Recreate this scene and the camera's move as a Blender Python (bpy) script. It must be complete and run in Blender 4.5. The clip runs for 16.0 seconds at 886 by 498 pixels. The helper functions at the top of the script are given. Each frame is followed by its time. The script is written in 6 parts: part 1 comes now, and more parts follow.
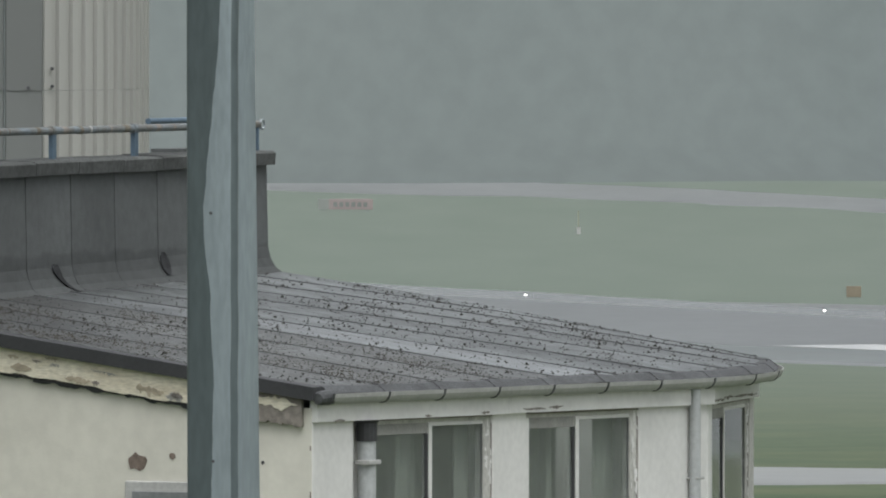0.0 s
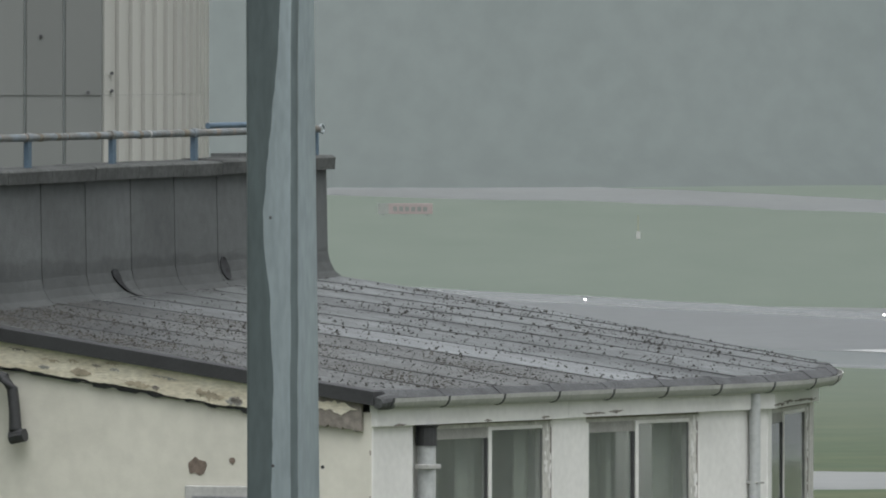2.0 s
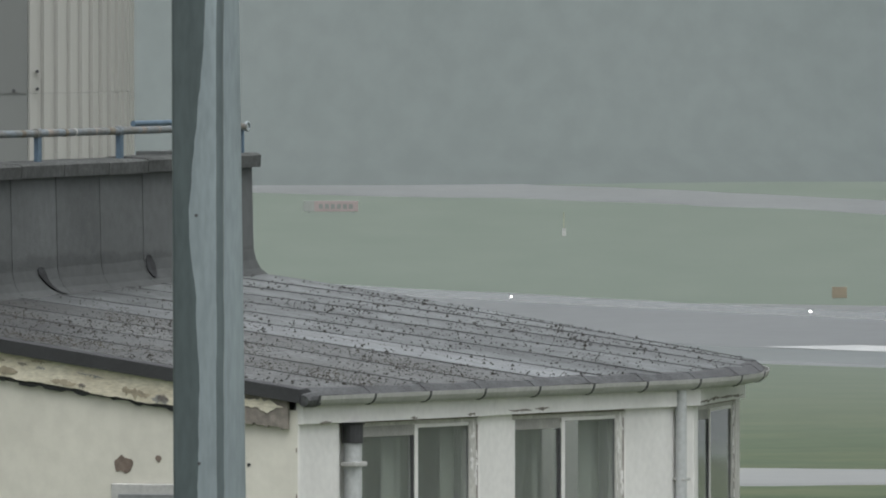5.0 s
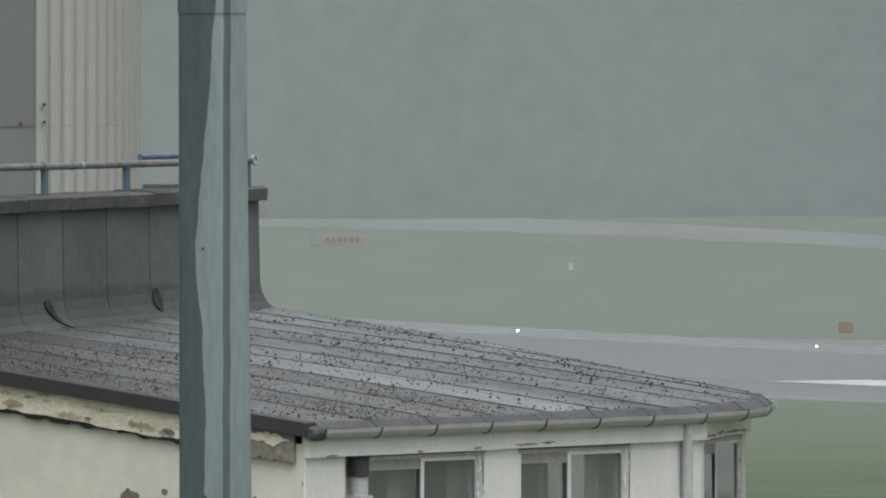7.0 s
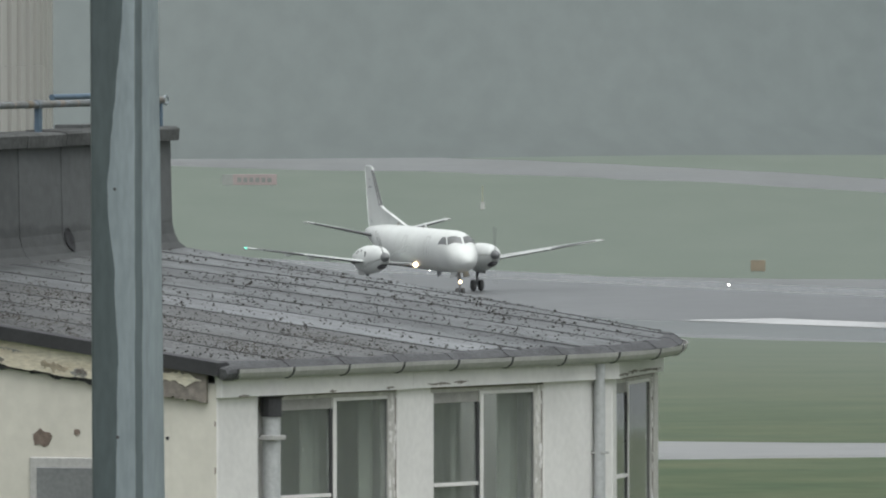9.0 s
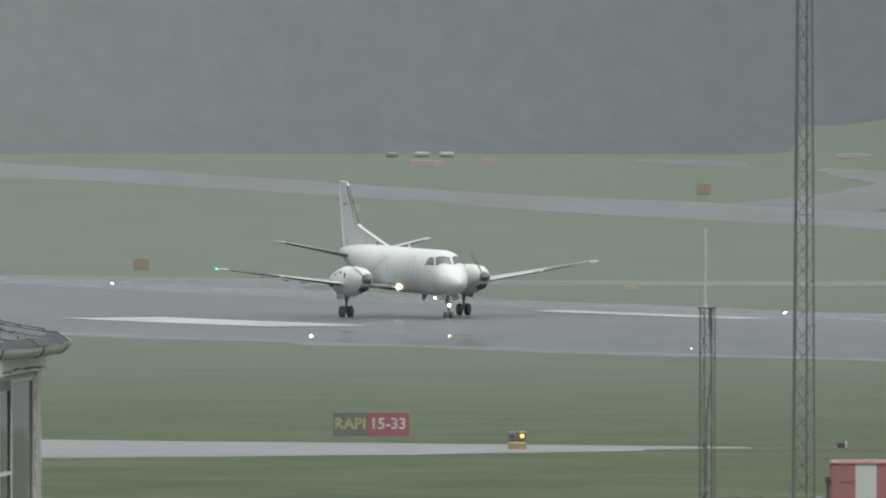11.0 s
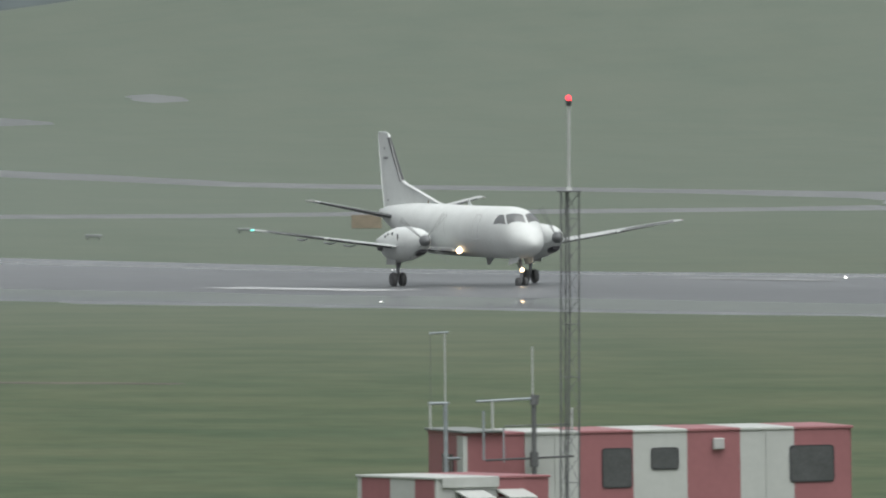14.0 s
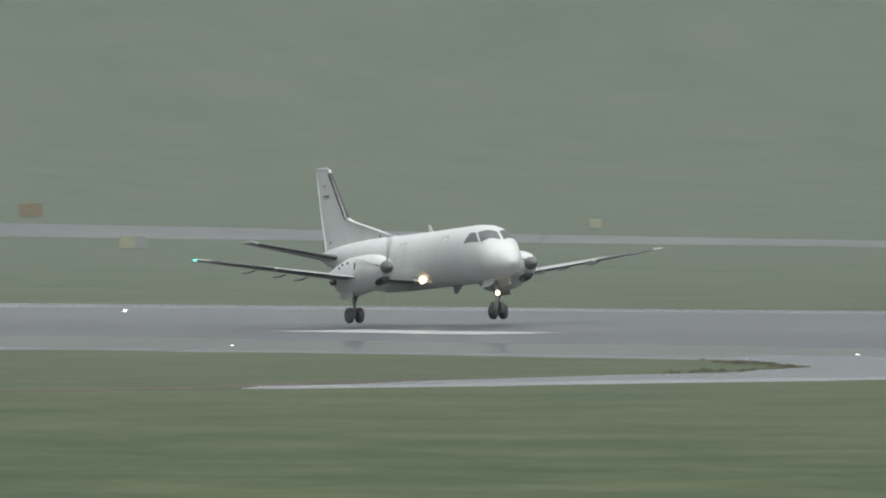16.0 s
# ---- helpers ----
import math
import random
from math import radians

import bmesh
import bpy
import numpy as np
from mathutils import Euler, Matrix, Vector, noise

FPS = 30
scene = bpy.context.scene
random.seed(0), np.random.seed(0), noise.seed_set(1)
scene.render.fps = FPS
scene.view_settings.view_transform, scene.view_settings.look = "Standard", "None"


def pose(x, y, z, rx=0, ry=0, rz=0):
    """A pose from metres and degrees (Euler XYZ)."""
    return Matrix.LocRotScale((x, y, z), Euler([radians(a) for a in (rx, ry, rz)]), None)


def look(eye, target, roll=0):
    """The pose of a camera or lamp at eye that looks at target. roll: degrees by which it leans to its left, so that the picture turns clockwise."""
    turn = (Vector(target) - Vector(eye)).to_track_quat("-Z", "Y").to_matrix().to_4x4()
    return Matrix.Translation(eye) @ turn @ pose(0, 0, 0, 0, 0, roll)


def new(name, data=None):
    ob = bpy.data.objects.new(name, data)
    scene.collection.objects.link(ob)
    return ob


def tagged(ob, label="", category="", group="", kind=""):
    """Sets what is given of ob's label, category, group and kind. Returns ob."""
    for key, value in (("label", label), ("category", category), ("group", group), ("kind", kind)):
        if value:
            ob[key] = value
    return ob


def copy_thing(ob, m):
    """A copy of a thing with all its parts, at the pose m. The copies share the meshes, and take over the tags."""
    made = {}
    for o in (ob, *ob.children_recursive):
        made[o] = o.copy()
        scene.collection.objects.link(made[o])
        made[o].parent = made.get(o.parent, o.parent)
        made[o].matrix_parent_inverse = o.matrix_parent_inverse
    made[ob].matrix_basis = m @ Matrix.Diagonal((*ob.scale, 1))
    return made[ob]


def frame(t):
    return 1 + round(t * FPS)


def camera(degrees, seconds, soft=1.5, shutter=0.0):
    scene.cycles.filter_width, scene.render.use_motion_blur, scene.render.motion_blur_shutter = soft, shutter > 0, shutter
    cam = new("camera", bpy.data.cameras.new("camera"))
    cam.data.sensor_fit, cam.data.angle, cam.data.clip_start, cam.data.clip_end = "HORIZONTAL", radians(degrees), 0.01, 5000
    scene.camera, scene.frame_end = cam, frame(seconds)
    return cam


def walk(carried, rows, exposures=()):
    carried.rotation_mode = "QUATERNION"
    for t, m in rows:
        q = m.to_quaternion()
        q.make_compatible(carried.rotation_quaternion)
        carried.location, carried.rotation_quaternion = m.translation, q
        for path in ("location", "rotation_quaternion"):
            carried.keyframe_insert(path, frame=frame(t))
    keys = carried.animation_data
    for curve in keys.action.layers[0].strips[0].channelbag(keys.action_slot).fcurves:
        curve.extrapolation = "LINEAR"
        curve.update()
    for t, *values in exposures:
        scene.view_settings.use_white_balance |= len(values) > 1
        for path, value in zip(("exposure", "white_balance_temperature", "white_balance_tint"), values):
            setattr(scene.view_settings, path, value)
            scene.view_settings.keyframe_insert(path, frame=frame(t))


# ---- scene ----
EYE = (0.0, 0.0, 28.5)
cam = camera(1.996, 16.0, 2.0, 0.15)

# seconds, bearing, elevation, roll (degrees): a camera on a fixed stand that pans
PAN = [
    (0.0, 0.0000, -0.9549, 0.066), (0.5, -0.0198, -0.9711, -0.003), (1.0, -0.0694, -0.9576, -0.040),
    (1.5, -0.1220, -0.9535, 0.006), (2.0, -0.1347, -0.9450, 0.049), (2.5, -0.1134, -0.9437, 0.025),
    (3.0, -0.0732, -0.9464, -0.005), (3.5, -0.0325, -0.9497, -0.076), (4.0, 0.0051, -0.9538, -0.101),
    (6.3, 0.0420, -0.9193, -0.000), (6.5, 0.0350, -0.9048, 0.013), (7.0, 0.0178, -0.8746, 0.049),
    (7.5, 0.0131, -0.8498, 0.108), (8.0, 0.0328, -0.8832, 0.043), (8.5, 0.0799, -0.9476, 0.001),
    (8.8, 0.1380, -0.9900, -0.040), (9.0, 0.2160, -1.0111, -0.085), (9.3, 0.3905, -1.0480, -0.050), (9.5, 0.5124, -1.0628, -0.037), (9.7, 0.6197, -1.0560, -0.030), (9.8, 0.6860, -1.0436, -0.030), (10.0, 0.8400, -1.0136, -0.026),
    (10.2, 1.0025, -0.9832, 0.010), (12.3, 2.6046, -1.0951, 0.039), (12.5, 2.7836, -1.0984, 0.043),
    (13.0, 3.2608, -1.1088, 0.015), (13.5, 3.7594, -1.1196, -0.065), (14.0, 4.2767, -1.1620, 0.003),
    (14.3, 4.6209, -1.2041, -0.004), (14.5, 4.8779, -1.2061, -0.033), (15.0, 5.5486, -1.1882, 0.009),
    (15.2, 5.8289, -1.1689, -0.004), (15.5, 6.2864, -1.1340, 0.009), (16.0, 7.0191, -1.1021, 0.001)]


def aim(bearing, elevation, roll):
    b, e = radians(bearing), radians(elevation)
    d = Vector((math.sin(b) * math.cos(e), math.cos(b) * math.cos(e), math.sin(e)))
    return look(EYE, Vector(EYE) + d * 1000, roll)


walk(cam, [(t, aim(b, e, r)) for t, b, e, r in PAN], [(0.0, 0.5), (8.5, 0.5), (9.5, 0.47), (10.1, 0.425), (12.5, 0.39), (14.0, 0.41), (15.2, 0.37), (16.0, 0.36)])

# ---- sky and light: rain-grey overcast ----
world = bpy.data.worlds.new("overcast")
scene.world = world
world.use_nodes = True
wn, wl = world.node_tree.nodes, world.node_tree.links
sky = wn.new("ShaderNodeTexSky")
sky.sky_type, sky.sun_disc = "NISHITA", False
sky.sun_elevation, sky.sun_rotation = radians(69), radians(164)
sky.air_density, sky.dust_density = 1.0, 4.0
dull = wn.new("ShaderNodeHueSaturation")
dull.inputs["Saturation"].default_value = 0.22
wl.new(sky.outputs[0], dull.inputs["Color"])
wl.new(dull.outputs[0], wn["Background"].inputs[0])
wn["Background"].inputs[1].default_value = 0.12
sun = new("sun", bpy.data.lights.new("sun", "SUN"))
sun.data.energy, sun.data.angle, sun.data.color = 1.5, radians(60), (0.95, 1.0, 1.0)
sun.matrix_world = look((0, 0, 0), (-0.1, 0.35, -0.93))
scene.view_settings.exposure = 0.5

# ---- materials ----


def material(name, color, rough=0.6, metal=0.0, var=0.15, scale=3.0, bump=0.0, bump_scale=40.0, color2=None, spec=0.4,
             stretch=(1, 1, 1), fine=0.06):
    """Principled surface with two scales of colour variation in object space."""
    m = bpy.data.materials.new(name)
    m.use_nodes = True
    nt = m.node_tree
    n, l = nt.nodes, nt.links
    b = n["Principled BSDF"]
    co = n.new("ShaderNodeTexCoord")
    mp = n.new("ShaderNodeMapping")
    mp.inputs["Scale"].default_value = stretch
    l.new(co.outputs["Object"], mp.inputs["Vector"])
    n1 = n.new("ShaderNodeTexNoise")
    n1.inputs["Scale"].default_value, n1.inputs["Detail"].default_value = scale, 5
    n2 = n.new("ShaderNodeTexNoise")
    n2.inputs["Scale"].default_value, n2.inputs["Detail"].default_value = scale * 9, 3
    l.new(mp.outputs[0], n1.inputs["Vector"])
    l.new(mp.outputs[0], n2.inputs["Vector"])
    c2 = color2 or tuple(max(0.0, c * (1 - 2.2 * var)) for c in color)
    r = n.new("ShaderNodeValToRGB")
    r.color_ramp.elements[0].position, r.color_ramp.elements[1].position = 0.3, 0.7
    r.color_ramp.elements[0].color, r.color_ramp.elements[1].color = (*c2, 1), (*color, 1)
    l.new(n1.outputs[0], r.inputs[0])
    mx = n.new("ShaderNodeMix")
    mx.data_type, mx.blend_type = "RGBA", "MULTIPLY"
    mx.inputs[0].default_value = 1.0
    r2 = n.new("ShaderNodeValToRGB")
    r2.color_ramp.elements[0].position, r2.color_ramp.elements[1].position = 0.35, 0.65
    lo = 1 - 2.5 * fine
    r2.color_ramp.elements[0].color, r2.color_ramp.elements[1].color = (lo, lo, lo, 1), (1, 1, 1, 1)
    l.new(n2.outputs[0], r2.inputs[0])
    l.new(r.outputs[0], mx.inputs[6])
    l.new(r2.outputs[0], mx.inputs[7])
    l.new(mx.outputs[2], b.inputs["Base Color"])
    b.inputs["Roughness"].default_value, b.inputs["Metallic"].default_value = rough, metal
    b.inputs["Specular IOR Level"].default_value = spec
    if bump:
        n3 = n.new("ShaderNodeTexNoise")
        n3.inputs["Scale"].default_value, n3.inputs["Detail"].default_value = bump_scale, 4
        l.new(mp.outputs[0], n3.inputs["Vector"])
        bp = n.new("ShaderNodeBump")
        bp.inputs["Strength"].default_value, bp.inputs["Distance"].default_value = bump, 0.02
        l.new(n3.outputs[0], bp.inputs["Height"])
        l.new(bp.outputs[0], b.inputs["Normal"])
    return m


def glow(name, color, strength):
    m = bpy.data.materials.new(name)
    m.use_nodes = True
    b = m.node_tree.nodes["Principled BSDF"]
    b.inputs["Base Color"].default_value = (*color, 1)
    b.inputs["Emission Color"].default_value, b.inputs["Emission Strength"].default_value = (*color, 1), strength
    return m


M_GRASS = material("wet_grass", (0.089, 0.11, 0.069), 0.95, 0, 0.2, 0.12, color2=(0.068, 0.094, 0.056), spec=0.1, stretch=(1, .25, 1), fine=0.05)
# hillside grey: mist over the woods put into the base colour
M_HILL = material("mist_tinted_hillside", (0.136, 0.154, 0.15), 1.0, 0, 0.1, 0.05, color2=(0.13, 0.148, 0.144), spec=0.0, stretch=(1, 0.02, 1), fine=0.03)
M_ASPHALT = material("wet_asphalt", (0.165, 0.172, 0.175), 0.3, 0, 0.12, 0.06, spec=0.5, stretch=(1, .3, 1), fine=0.08)
nt = M_ASPHALT.node_tree
ab = nt.nodes["Principled BSDF"]
asrc = ab.inputs["Base Color"].links[0].from_socket
aco = nt.nodes.new("ShaderNodeTexCoord")
adot = nt.nodes.new("ShaderNodeVectorMath")
adot.operation, adot.inputs[1].default_value = "DOT_PRODUCT", (math.sin(1.278), math.cos(1.278), 0)
nt.links.new(aco.outputs["Object"], adot.inputs[0])
anoise = nt.nodes.new("ShaderNodeTexNoise")
anoise.inputs["Scale"].default_value, anoise.inputs["Detail"].default_value = 0.06, 5
nt.links.new(aco.outputs["Object"], anoise.inputs["Vector"])
awob = nt.nodes.new("ShaderNodeMath")
awob.operation, awob.inputs[1].default_value = "MULTIPLY_ADD", 16
nt.links.new(anoise.outputs[0], awob.inputs[0])
nt.links.new(adot.outputs["Value"], awob.inputs[2])
aramp = nt.nodes.new("ShaderNodeMapRange")
aramp.inputs[1].default_value, aramp.inputs[2].default_value = 405, 470
nt.links.new(awob.outputs[0], aramp.inputs[0])
arub = nt.nodes.new("ShaderNodeValToRGB")
arub.color_ramp.elements[0].color = (1.06, 1.06, 1.06, 1)
for pos, v in ((0.14, 1.0), (0.26, 0.74), (0.46, 0.74), (0.62, 0.92)):
    el = arub.color_ramp.elements.new(pos)
    el.color = (v, v, v, 1)
nt.links.new(aramp.outputs[0], arub.inputs[0])
amul = nt.nodes.new("ShaderNodeMix")
amul.data_type, amul.blend_type = "RGBA", "MULTIPLY"
ay = nt.nodes.new("ShaderNodeSeparateXYZ")
nt.links.new(aco.outputs["Object"], ay.inputs[0])
# rubber tint weakens with distance: mist put into the runway colour
afar = nt.nodes.new("ShaderNodeMapRange")
afar.inputs[1].default_value, afar.inputs[2].default_value, afar.inputs[3].default_value, afar.inputs[4].default_value = 1150, 1400, 1.0, 0.35
nt.links.new(ay.outputs["Y"], afar.inputs[0])
nt.links.new(afar.outputs[0], amul.inputs[0])
nt.links.new(asrc, amul.inputs[6])
nt.links.new(arub.outputs[0], amul.inputs[7])
nt.links.new(amul.outputs[2], ab.inputs["Base Color"])
M_FILM = material("rainwater_over_asphalt", (0.185, 0.193, 0.195), 0.3, 0, 0.12, 0.06, spec=0.5, stretch=(1, .3, 1))
M_FILM.node_tree.nodes["Principled BSDF"].inputs["Coat Weight"].default_value = 0.42
M_FILM.node_tree.nodes["Principled BSDF"].inputs["Coat Roughness"].default_value = 0.018
# pale base colour stands in for sky mirrored on wet paving
M_TAXI = material("sky_paled_wet_taxiway", (0.25, 0.257, 0.25), 0.4, 0, 0.12, 0.06, spec=0.5)
M_SHOULDER = material("wet_pale_shoulder", (0.22, 0.228, 0.23), 0.25, 0, 0.12, 0.06, spec=0.5, stretch=(1, .3, 1))
M_FARPAVE = material("wet_far_paving", (0.168, 0.18, 0.175), 0.5, 0, 0.14, 0.05, spec=0.3, stretch=(1, .1, 1))
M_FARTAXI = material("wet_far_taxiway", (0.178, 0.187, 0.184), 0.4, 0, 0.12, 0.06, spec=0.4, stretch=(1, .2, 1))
# black sign panel lightened, rain haze put into its colour
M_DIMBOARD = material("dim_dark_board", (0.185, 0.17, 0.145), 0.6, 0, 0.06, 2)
M_PAINT = material("white_runway_paint", (0.58, 0.585, 0.58), 0.3, 0, 0.12, 0.3, stretch=(1, .2, 1))
M_RENDER = material("cream_render", (0.65, 0.63, 0.56), 0.75, 0, 0.05, 1.2, 0.06, 60, fine=0.03)
M_WHITE = material("white_gloss_paint", (0.765, 0.755, 0.735), 0.45, 0, 0.06, 2.0, 0.03, 40, fine=0.03)
M_FELT = material("grey_mineral_felt", (0.12, 0.128, 0.128), 0.85, 0, 0.12, 1.5, 0.3, 90)
M_ROOF = material("weathered_lead_grey_roof", (0.205, 0.22, 0.222), 0.5, 0, 0.24, 2.2, 0.2, 50, stretch=(1, .3, 1), fine=0.24)
# wet sheen of one roof sheet painted as a paler colour
M_ROOFSHEEN = material("sheen_pale_roof_sheet", (0.285, 0.303, 0.31), 0.45, 0, 0.24, 1.6, 0.2, 50, stretch=(1, .3, 1), fine=0.16)
# sheets nearest the verge: darker grey than the rest
M_ROOFDARK = material("dark_grey_roof_sheet", (0.172, 0.182, 0.183), 0.6, 0, 0.2, 3, 0.25, 50, color2=(0.118, 0.122, 0.119), stretch=(1, .6, 1), fine=0.24)
M_LICHEN = material("brown_lichen", (0.062, 0.056, 0.044), 0.95, 0, 0.2, 20)
M_MOSS = material("dark_moss", (0.034, 0.032, 0.027), 0.95, 0, 0.2, 20)
M_BLACK = material("black_bitumen_trim", (0.045, 0.046, 0.049), 0.6, 0, 0.1, 5)
M_COPE = material("dirty_felt_coping", (0.094, 0.099, 0.096), 0.9, 0, 0.2, 3, 0.4, 60, fine=0.14)
M_TEAR = material("dark_torn_felt", (0.036, 0.038, 0.041), 0.9, 0, 0.3, 12, 0.3, 60)
M_PVC = material("grey_plastic_gutter", (0.47, 0.468, 0.455), 0.45, 0, 0.08, 4)
M_PVCDARK = material("dark_grey_gutter_inside", (0.1, 0.104, 0.107), 0.6, 0, 0.22, 6, 0.3, 40, fine=0.15)
M_GALV = material("galvanised_steel", (0.36, 0.4, 0.42), 0.55, 0.35, 0.12, 5, 0.05, 80)
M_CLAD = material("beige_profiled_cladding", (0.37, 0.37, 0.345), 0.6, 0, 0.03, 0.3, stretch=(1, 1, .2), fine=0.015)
M_PLANE = material("white_aircraft_paint", (0.62, 0.645, 0.625), 0.6, 0, 0.05, 0.7, fine=0.02)
M_WING = material("light_grey_wing_paint", (0.43, 0.45, 0.44), 0.6, 0, 0.06, 0.7, fine=0.03)
# rubber blacks lifted to grey, haze included in the colour
M_BOOT = material("black_rubber_boot", (0.12, 0.126, 0.126), 0.6, 0, 0.1, 2)
M_TYRE = material("black_rubber_tyre", (0.165, 0.17, 0.168), 0.8, 0, 0.1, 6)
M_METAL = material("dull_grey_metal", (0.3, 0.31, 0.32), 0.4, 0.5, 0.1, 4)
M_GLASS = material("dark_window_glass", (0.1, 0.105, 0.108), 0.1, 0, 0.1, 2, spec=0.6)
# sky reflection on cockpit glass put into its grey base colour
M_SCREEN = material("sky_grey_windscreen", (0.17, 0.178, 0.175), 0.15, 0, 0.1, 2, spec=0.5)
M_BROWN = material("bare_brown_render", (0.235, 0.185, 0.155), 0.9, 0, 0.2, 20, 0.3, 60)
M_STAIN = material("stained_cream_boarding", (0.78, 0.735, 0.61), 0.8, 0, 0.2, 5, 0.3, 40, color2=(0.56, 0.5, 0.38), stretch=(1, .45, 1.6), fine=0.09)
M_TANBOARD = material("damp_tan_timber", (0.47, 0.41, 0.31), 0.9, 0, 0.2, 14, 0.3, 60)
M_FLAKE = material("flaking_white_timber", (0.66, 0.65, 0.61), 0.8, 0, 0.2, 9, 0.4, 60, color2=(0.5, 0.49, 0.46), stretch=(1, 1, .3), fine=0.12)
M_FLAKEDARK = material("bare_grey_timber", (0.3, 0.27, 0.24), 0.9, 0, 0.2, 20, 0.3, 60)
M_PIPE = material("pale_grey_pipe", (0.47, 0.485, 0.49), 0.45, 0, 0.06, 4)
M_CURTAIN = material("pale_green_curtain", (0.46, 0.495, 0.42), 0.9, 0, 0.1, 3)
M_GREYRAIL = material("weathered_grey_paint", (0.36, 0.355, 0.335), 0.7, 0, 0.12, 6, 0.1, 40)
M_ROOM = material("dim_room_wall", (0.58, 0.59, 0.55), 0.9, 0, 0.1, 1)
M_BLUE = material("blue_grey_painted_steel", (0.12, 0.18, 0.24), 0.5, 0.2, 0.15, 8)
M_RUSTY = material("rust_spotted_galvanised_rail", (0.21, 0.25, 0.275), 0.55, 0.2, 0.2, 9, 0.1, 60, color2=(0.17, 0.155, 0.13), fine=0.15)
M_RUSTBIT = material("dull_tan_rust", (0.2, 0.175, 0.135), 0.8, 0, 0.2, 20, 0.2, 60)
# darker, greyer copy of the cladding for the tower's flat face
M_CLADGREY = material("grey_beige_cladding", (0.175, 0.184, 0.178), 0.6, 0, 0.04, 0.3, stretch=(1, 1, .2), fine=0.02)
M_EARTH = material("bare_brown_earth", (0.112, 0.1, 0.08), 0.9, 0, 0.2, 0.5)
M_TUFT = material("rough_brown_green_grass", (0.094, 0.094, 0.066), 0.95, 0, 0.25, 0.6, spec=0.1)
M_FIBRE = material("pale_fibreglass", (0.47, 0.49, 0.47), 0.5, 0, 0.06, 4)
M_NET = material("dark_mesh_fencing", (0.07, 0.085, 0.085), 0.8, 0, 0.1, 4)
M_SEAM = material("grey_door_seam", (0.5, 0.51, 0.5), 0.5, 0, 0.05, 3)
M_DARKGREY = material("dark_grey_metal", (0.09, 0.09, 0.095), 0.5, 0.3, 0.1, 3)
M_YLETTER = material("yellow_lettering", (0.42, 0.41, 0.19), 0.5)
M_WLETTER = material("white_lettering", (0.55, 0.55, 0.53), 0.5)
# orange greyed to carry the rain haze over the far boards
M_ORANGE = material("orange_sign_face", (0.29, 0.245, 0.18), 0.5, 0, 0.1, 2)
G_WARM = glow("warm_landing_lamp", (1.0, 0.72, 0.42), 5.0)
M_BLADE = material("grey_blade_paint", (0.22, 0.235, 0.225), 0.8, 0, 0.05, 3, spec=0.1)
G_GREEN = glow("green_navigation_lamp", (0.2, 0.9, 0.7), 1.3)
G_RED = glow("red_lamp", (1.0, 0.04, 0.06), 2.2)
# far boards and sheds: rain haze put into lighter, greyer base colours
M_FARRED = material("haze_paled_red_board", (0.37, 0.31, 0.3), 0.6, 0, 0.06, 2)
M_FARDARK = material("haze_paled_dark_board", (0.3, 0.32, 0.3), 0.6, 0, 0.06, 2)
M_FARYELLOW = material("haze_paled_yellow_board", (0.36, 0.37, 0.28), 0.6, 0, 0.06, 2)
M_FARPALE = material("haze_grey_white", (0.23, 0.25, 0.24), 0.8, 0, 0.06, 1)
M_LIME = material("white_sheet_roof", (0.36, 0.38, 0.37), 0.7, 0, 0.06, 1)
M_SPIN = material("grey_painted_spinner", (0.17, 0.178, 0.178), 0.5, 0, 0.1, 3)
M_LAP = material("dark_grey_lap_joint", (0.095, 0.098, 0.1), 0.7, 0, 0.1, 4)
G_AMBER = glow("amber_lamp", (1.0, 0.4, 0.06), 1.6)
# cabin red greyed in its base colour to imitate rain haze
M_RED = material("haze_muted_red_paint", (0.305, 0.13, 0.136), 0.5, 0, 0.05, 0.8, fine=0.02)
M_CABWHITE = material("off_white_cabin_paint", (0.455, 0.475, 0.45), 0.5, 0, 0.03, 0.8, fine=0.015)
M_MAST = material("grey_mast_steel", (0.165, 0.172, 0.175), 0.5, 0.3, 0.1, 2)
M_YELLOW = material("yellow_paint", (0.31, 0.245, 0.12), 0.5, 0, 0.1, 2)
# sign faces muted towards grey in place of haze
M_SIGNRED = material("red_sign_face", (0.3, 0.115, 0.125), 0.45, 0, 0.06, 2)
M_SIGNBLACK = material("black_sign_face", (0.15, 0.158, 0.145), 0.45, 0, 0.06, 2)

# ---- mesh helpers ----


def part(name, bm, mat, parent=None, label="", matrix=None, smooth=False):
    """One bmesh as one mesh object, under a thing if given."""
    me = bpy.data.meshes.new(name)
    bmesh.ops.recalc_face_normals(bm, faces=bm.faces)
    if smooth:
        for fc in bm.faces:
            fc.smooth = True
        for ed in bm.edges:
            if len(ed.link_faces) == 2 and ed.calc_face_angle(0) > 0.7:
                ed.smooth = False
    bm.to_mesh(me)
    bm.free()
    for mm in mat if isinstance(mat, (list, tuple)) else (mat,):
        me.materials.append(mm)
    ob = new(name, me)
    if parent is not None:
        ob.parent = parent
    if matrix is not None:
        ob.matrix_basis = matrix
    if label:
        ob["label"] = label
    return ob


def thing(name, matrix=None):
    ob = new(name)
    ob.empty_display_size = 0.2
    if matrix is not None:
        ob.matrix_basis = matrix
    return ob


